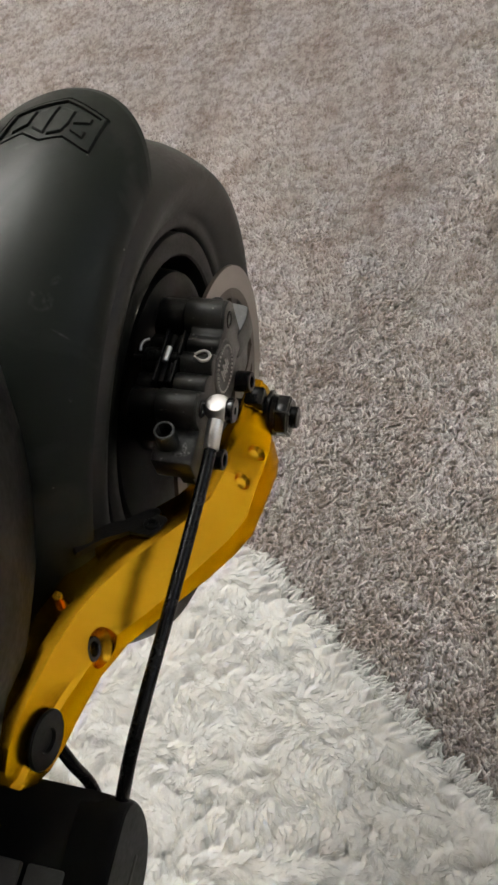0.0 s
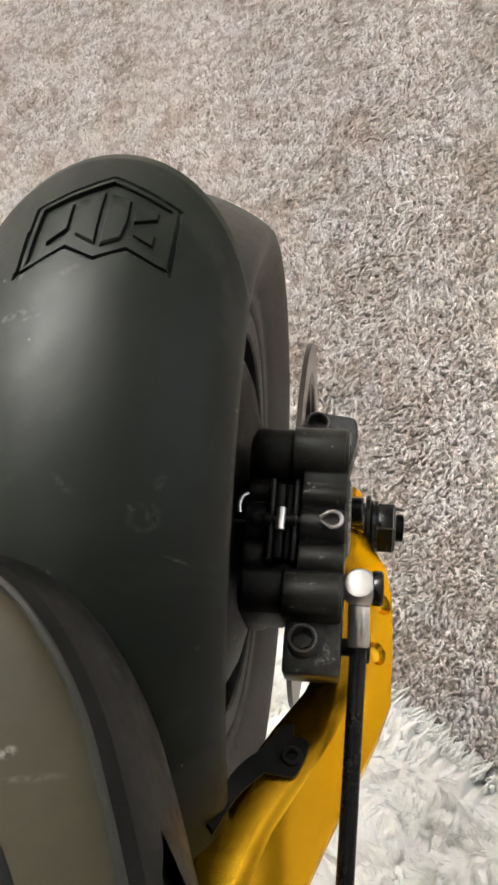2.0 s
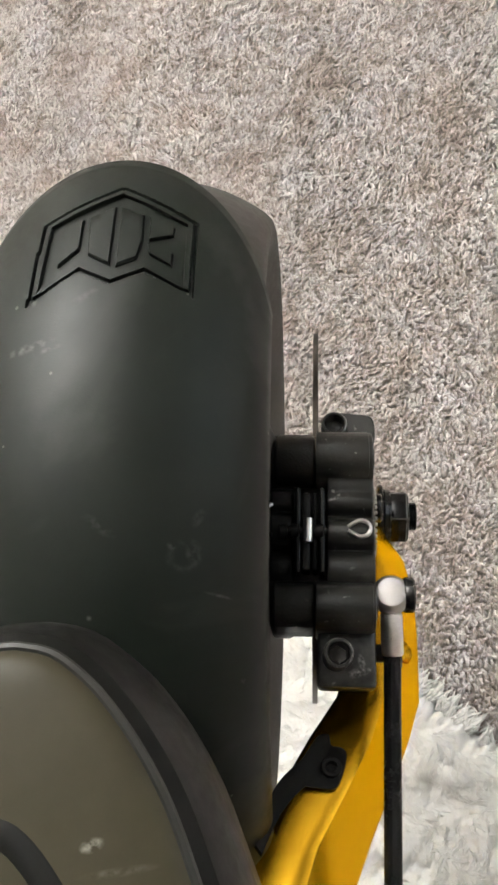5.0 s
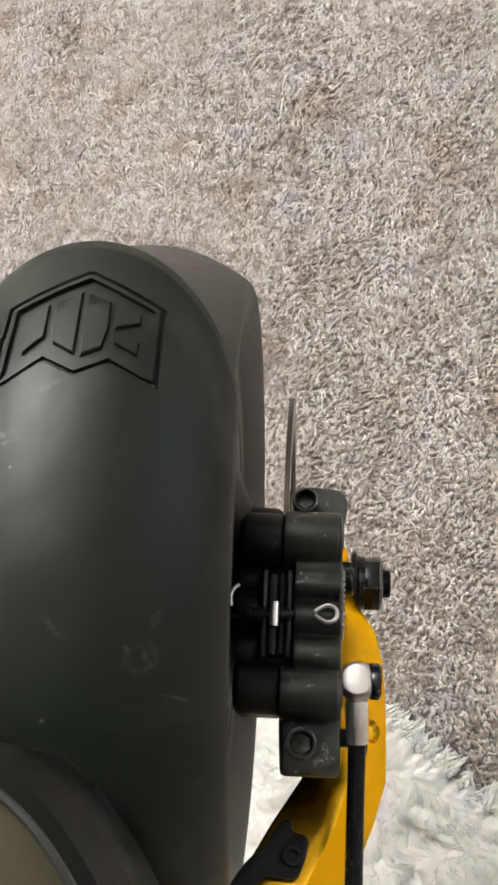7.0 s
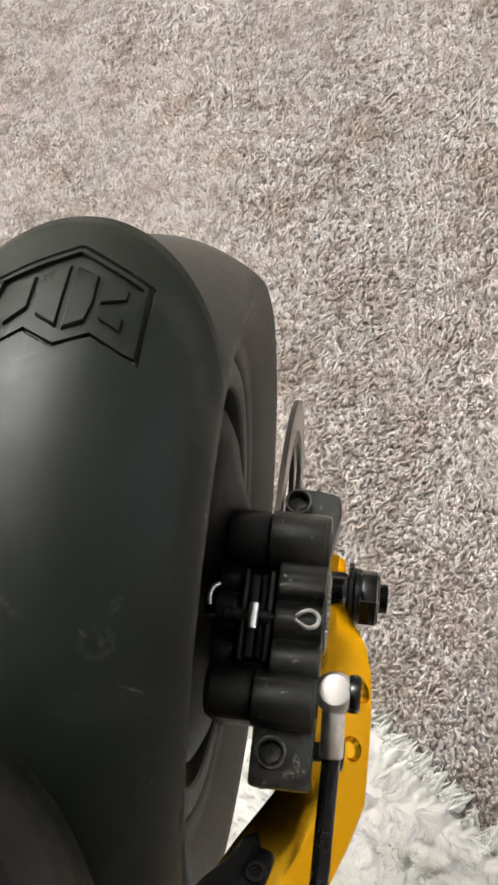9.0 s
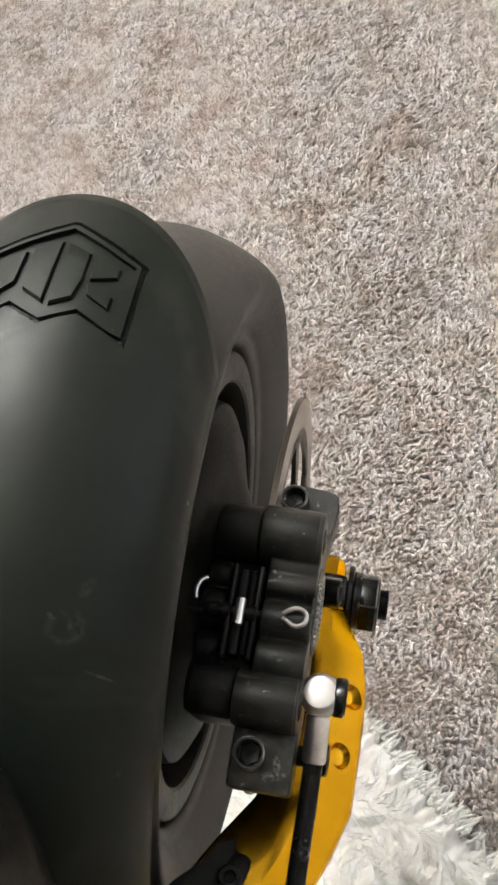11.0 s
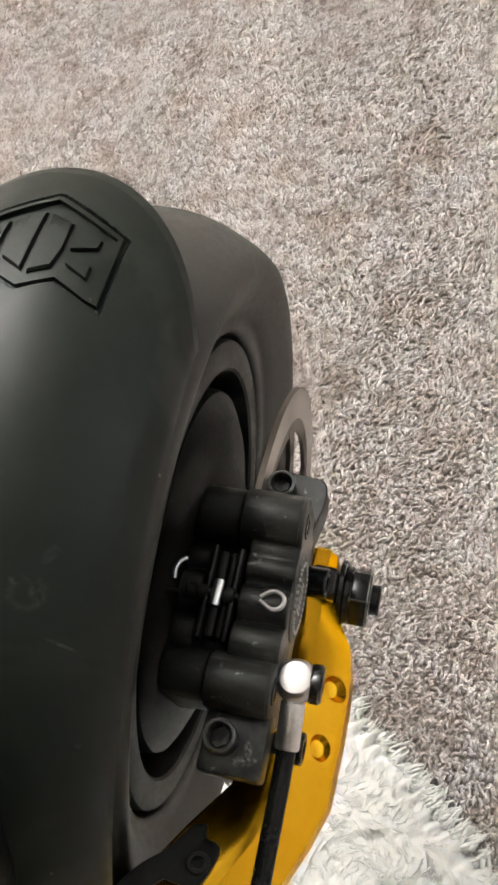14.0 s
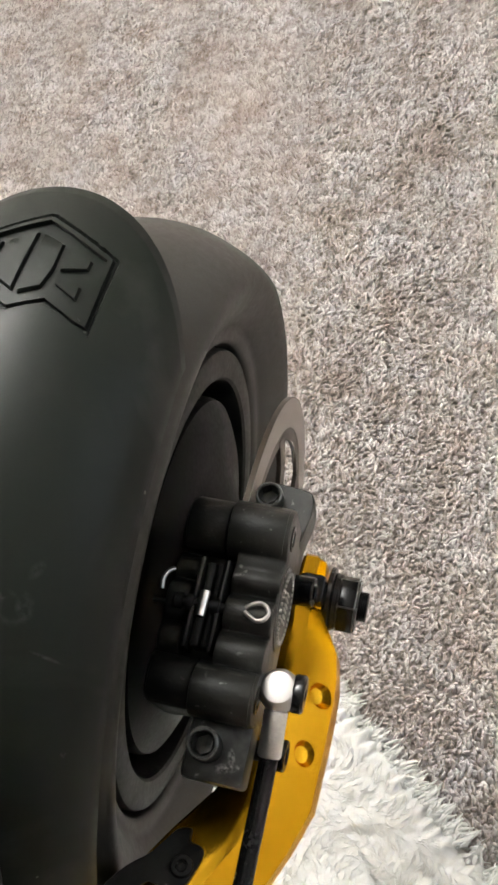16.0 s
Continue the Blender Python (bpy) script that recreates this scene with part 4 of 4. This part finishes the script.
def rear_tab(b):
    plan = glide([(52.6, 2), (52.4, 12), (53.0, 16.6), (55.6, 18.2), (62, 17.8), (66.4, 17.2), (68.0, 15.4), (68.4, 11), (67.6, 6), (65.4, -1), (58, -3)], 3)
    cx_, cy_ = 60.5, 8.0
    loft(b, [[V(cx_ + (x - cx_) * f, cy_ + (y - cy_) * f, z) for x, y in plan] for z, f in ((46, 0.96), (47, 1.0), (58.0, 1.0), (58.9, 0.985), (59.3, 0.94))])


cal("mount_tab", rear_tab, angle=30)


def adapter(b):
    pts = [(16, 47), (15, 40), (8, 30), (-2, 30), (-12, 40), (-34, 44), (-52, 46), (-66, 54), (-67, 62), (-50, 58), (-10, 58), (12, 56)]
    loft(b, [[V(x, y, z) for y, z in pts] for x in (59.6, 64.8)])


cal("adapter_plate", adapter, BLACK, angle=25)
dial = cal("dial", lambda b: turned(b, V(66.2, -19.4, 65.4), Vector((1, 0, 0.03)), [(0, 12.0 * U), (0.7 * U, 11.8 * U), (1.0 * U, 10.8 * U), (0.8 * U, 10.2 * U), (0.8 * U, 0.2 * U)], 40), BLACK, "round serrated adjuster dial with pale ticks")
b = bmesh.new()
for k in range(34):
    an = 2 * math.pi * k / 34
    c, s = math.cos(an), math.sin(an)
    p = V(66.9, -19.4 + 9.4 * c, 65.4 + 9.4 * s)
    rod(b, p, p + Vector((0.6 * U, 0, 0)), 0.52 * U, 6)
part("tick", b, MARK, dial)
b = bmesh.new()
for k in range(6):
    block(b, (66.9, -23.4 + k * 1.5, 62.0 + (k % 3) * 0.5), (67.35, -22.7 + k * 1.5, 68.8 - (k % 2) * 1.8), 0.1, segments=1)
part("printed_bar", b, MARK, dial)

# retaining pin in its stepped boss, with a looped end and a bright sleeve
cal("retaining_pin", lambda b: turned(b, V(39.6, -25.2, 78.2), Vector((1, 0.006, 0.02)), [(0, 1.6 * U), (0.4 * U, 2.1 * U), (2.4 * U, 2.1 * U), (2.5 * U, 1.5 * U), (3.4 * U, 1.5 * U), (3.5 * U, 2.3 * U), (5.4 * U, 2.3 * U), (5.6 * U, 1.5 * U), (10.2 * U, 1.5 * U), (10.3 * U, 2.2 * U), (12.4 * U, 2.2 * U), (12.6 * U, 1.3 * U), (19 * U, 1.3 * U)], 20), SHADE)
cal("pin_loop", lambda b: tube(b, [V(59.0, -24.4, 81.0), V(60.4, -23.4, 81.3), V(62.4, -22.6, 81.5), V(64.3, -23.2, 81.4), V(65.1, -24.8, 81.3), V(64.4, -26.5, 81.3), V(62.4, -27.2, 81.4), V(60.4, -26.3, 81.2), V(59.0, -25.4, 81.0)], 0.62 * U, 8), SILVER, "bright wire loop of the pin")
cal("pin_sleeve", lambda b: turned(b, V(47.7, -28.8, 80.4), Vector((0.02, 1, 0)), [(0, 1.1 * U), (0.2 * U, 1.4 * U), (6.8 * U, 1.4 * U), (7.0 * U, 1.1 * U)], 14), FERRULE, "bright metal sleeve")
cal("pin_end", lambda b: tube(b, [V(37.4, -16.8, 77), V(36.0, -18, 77.6), V(35.2, -20.2, 77.8), V(35.4, -22.8, 77.4)], 0.65 * U, 8), SILVER, "bright bent pin end")
cal("pin_end", lambda b: rod(b, V(34.2, -26.4, 79), V(37.6, -26.2, 79), 0.7 * U, 10), SHADE)
socket_bolt("bolt", caliper, V(55.8, -59.0, 72.3), Vector((0.03, 0.0, 1)), 4.1 * U, 9.5 * U, BLACK, "black cap screw with a worn rim and hexagon socket", socket=0.70, worn=True)
socket_bolt("bolt", caliper, V(55.6, 12.3, 59.0), Vector((0.0, 0.05, 1)), 4.0 * U, 5.6 * U, BLACK, "black cap screw with a worn rim and hexagon socket", socket=0.72, worn=True)
cal("spacer", lambda b: rod(b, V(64.0, -56.4, 58.6), V(70.4, -56.4, 58.6), 2.6 * U, 16), SHADE)
socket_bolt("bolt", caliper, V(70.2, -56.4, 58.6), Vector((1, 0, 0.05)), 4.2 * U, 4.6 * U, GLOSS, "black cap screw with hexagon socket")
socket_bolt("bolt", caliper, V(64.6, -7.2, 37.6), Vector((1, 0, 0.1)), 4.6 * U, 7.0 * U, GLOSS, "black cap screw with hexagon socket")
for y, z in ((-2.4, 75.0), (-46.0, 77.4)):
    socket_bolt("bolt", caliper, V(65.9, y, z), Vector((1, 0, 0)), 3.6 * U, 0.9 * U, GLOSS, sides=18, socket=0.6)
# banjo fitting and hose
bm = bmesh.new()
c, d = V(71.0, -41.9, 72.4), Vector((-0.05, 0.12, 1)).normalized()
turned(bm, c - d * 5.0 * U, d, [(0, 1.5 * U), (0.6 * U, 3.0 * U), (1.8 * U, 4.4 * U), (3.2 * U, 5.2 * U), (5.0 * U, 5.5 * U), (6.4 * U, 5.4 * U), (7.6 * U, 4.9 * U), (8.5 * U, 4.2 * U), (8.65 * U, 4.05 * U), (8.7 * U, 3.8 * U), (8.7 * U, 0.2 * U)], 32)
banjo = part("hose_fitting", bm, SILVER, scooter, "bright silver ball-shaped hose fitting", angle=22)
bm = bmesh.new()
turned(bm, V(71.0, -46.6, 71.4), Vector((0.03, -1, -0.20)), [(0, 2.7 * U), (0.4 * U, 3.1 * U), (11.2 * U, 3.1 * U), (11.8 * U, 2.7 * U)], 20)
part("ferrule", bm, FERRULE, banjo, "polished cylindrical ferrule")
bm = bmesh.new()
turned(bm, V(74.4, -41.6, 71.6), Vector((1, 0, 0.0)), [(0, 4.6 * U), (0.6 * U, 5.0 * U), (2.6 * U, 5.0 * U), (3.2 * U, 4.4 * U), (3.2 * U, 1.5 * U), (1.6 * U, 1.2 * U)], 24)
part("banjo_bolt", bm, GLOSS, banjo)
bm = bmesh.new()
tube(bm, [V(71.3, -58, 69.1), V(71.2, -66, 67.6), V(70.9, -88, 65.4), V(70.4, -121, 63.2), V(69.8, -150, 61.6), V(69.2, -168, 58.5), V(68, -178, 52), V(65.6, -184, 42), V(63.5, -190, 34)], 2.45 * U, 14)
part("brake_hose", bm, HOSE, scooter, "thin black brake hose")
bm = bmesh.new()
tube(bm, [V(44, -170, 64), V(49, -175, 54), V(54, -179, 45), V(58, -186, 36)], 2.2 * U, 10)
part("cable", bm, HOSE, scooter)

# deck behind which the footrest rises
bm = bmesh.new()
DECK = [(-48, -16), (48, -16), (53, -12), (63, 22), (66, 34), (66.5, 44), (64, 48.6), (60, 50), (-60, 50), (-64, 48.6), (-66.5, 44), (-66, 34), (-63, 22), (-53, -12)]
loft(bm, [[V(x * f, y, 17 + (z - 17) * f) for x, z in DECK] for y, f in ((-760, 0.98), (-757, 1.0), (-184, 1.0), (-181, 0.97))])
deck = part("deck", bm, SKIRT, scooter, "black alloy scooter deck")
# end caps with a rounded heel and a slot in the outer face
HEEL = glide([(-216, 51), (-190, 52), (-184.5, 50.6), (-181.4, 47), (-180.4, 41), (-181.4, 32), (-185, 22), (-191, 13), (-200, 6.5), (-216, 3)], 3)
for sx in (-1, 1):
    bm = bmesh.new()
    loft(bm, [[V(sx * x, -198 + (y + 198) * f, 28 + (z - 28) * f) for y, z in HEEL] for x, f in ((54, 0.97), (66.8, 1.0), (68.8, 0.995), (70.0, 0.975), (70.6, 0.94))])
    cap = part("end_cap", bm, SKIRT, deck, angle=30)
    bm = bmesh.new()
    block(bm, (sx * 70.2 - 0.6, -208, 24), (sx * 70.2 + 0.6, -196, 27.5), 0.5)
    part("slot", bm, RIMBLACK, cap)
for x0, x1 in ((-56, -43), (-41, 41), (43, 56)):
    bm = bmesh.new()
    block(bm, (x0, -750, 49), (x1, -207, 52), 1.0)
    part("grip_pad", bm, GRIP, deck)

# raised footrest above the wheel: arched plate with skirts
PLAN = [(0, -71), (6, -72), (12, -76), (17, -81), (22, -87.5), (26.5, -95), (30.5, -104), (34.5, -114), (38.5, -125), (41.5, -137), (44.5, -152), (43.5, -166), (42, -180), (42, -220), (42, -260), (42, -300), (42, -346)]
TOPZ = lambda y: 183 - 0.02 * abs(y + 68) if y > -150 else 181.4 - 0.62 * (-150 - y)
PLAN = glide(PLAN, 3)
full_plan = [(-x, y) for x, y in reversed(PLAN[1:])] + PLAN


def footrest_ring(off, dz):
    out = []
    for i, (x, y) in enumerate(full_plan):
        a, b2 = full_plan[max(i - 1, 0)], full_plan[min(i + 1, len(full_plan) - 1)]
        tx, ty = b2[0] - a[0], b2[1] - a[1]
        n_ = math.hypot(tx, ty)
        out.append(V(x - ty / n_ * off, y + tx / n_ * off, max(TOPZ(y) + dz, min(101.0, TOPZ(y) - 3.0)) if y < -145 else TOPZ(y) + dz))
    return out


footrest = tagged(new("footrest"), "raised rear footrest")
footrest.parent = scooter
bm = bmesh.new()
rings = [footrest_ring(-6, 0.6), footrest_ring(-2.2, 0.2), footrest_ring(0, -0.8), footrest_ring(1.0, -2.6)]
loft(bm, rings, caps=False, closed=False)
# fill the plate between its two sides
top = [v for v in bm.verts][: len(full_plan)]
h = len(full_plan) // 2
for k in range(h):
    a, b2 = top[h - k], top[h + k]
    c2, d2 = top[h - k - 1], top[h + k + 1]
    bm.faces.new((a, b2, d2, c2) if k else (a, d2, c2))
part("top_plate", bm, KICK, footrest, "satin olive-grey footrest plate with rounded rim", angle=70)
bm = bmesh.new()
tube(bm, footrest_ring(0.5, -1.5), 1.0 * U, 8)
part("rim_bead", bm, WORN, footrest, "worn dark bead round the plate")
bm = bmesh.new()
skin = [footrest_ring(*o) for o in ((1.0, -2.4), (3.4, -5), (6.0, -11), (7.4, -20), (7.0, -34), (2.5, -58), (-3.0, -80), (-5.5, -78), (0, -56), (4, -34), (4.2, -20), (0, -5))]
loft(bm, [[ring[k] for ring in skin] for k in range(len(full_plan))])
skirt = part("skirt", bm, SKIRT, footrest, "black moulded side skirt with a slot", angle=65)
bm = bmesh.new()
SLOT = [(-109.5, 169.5), (-116, 172.6), (-125, 173.6), (-133, 171.2), (-138.5, 167), (-137.5, 162.5), (-135, 159.5), (-131, 157), (-126, 158), (-121, 160.8), (-114, 166)]
loft(bm, [[V(x, y, z) for y, z in SLOT] for x in (28, 60)])
carve(skirt, bm)
bm = bmesh.new()
loft(bm, [[V(x, y, z) for y, z in ((-100, 172), (-160, 150), (-160, 120), (-100, 140))] for x in (-24, 24)])
part("inner_block", bm, BLACK, footrest)
# dark band on the plate, following its arch
BAND = glide([(0, -96), (4, -97.4), (8.5, -101.2), (13.6, -107.5), (18.6, -114.5), (22.6, -122), (26, -130), (30, -141), (33, -155)], 3)
band = [(-x, y) for x, y in reversed(BAND[1:])] + BAND
rows = []
for k, (x, y) in enumerate(band):
    a, b2 = band[max(k - 1, 0)], band[min(k + 1, len(band) - 1)]
    tx, ty = b2[0] - a[0], b2[1] - a[1]
    n_ = math.hypot(tx, ty)
    nx, ny = ty / n_, -tx / n_
    rows.append([V(x + nx * w, y + ny * w, TOPZ(y) + zz) for w, zz in ((0, 0.2), (0.8, 0.7), (2.8, 0.9), (4.8, 0.7), (5.6, 0.2))])
bm = bmesh.new()
loft(bm, rows)
part("dark_band", bm, SKIRT, footrest, "dark arch-shaped band on the plate")

# plain stand that carries the deck, ahead of the wheel
stand = tagged(new("low_stand"), "plain wooden stool carrying the scooter deck", "stool")
stand.location = (0.06, -0.56, 0)
bm = bmesh.new()
block(bm, [v / U for v in (-0.20, -0.15, 0.325)], [v / U for v in (0.20, 0.15, 0.350)], 4)
part("seat", bm, WOOD, stand)
for sx in (-0.17, 0.17):
    for sy in (-0.12, 0.12):
        bm = bmesh.new()
        block(bm, [v / U for v in (sx - 0.018, sy - 0.018, 0.0)], [v / U for v in (sx + 0.018, sy + 0.018, 0.326)], 3)
        part("leg", bm, WOOD, stand)
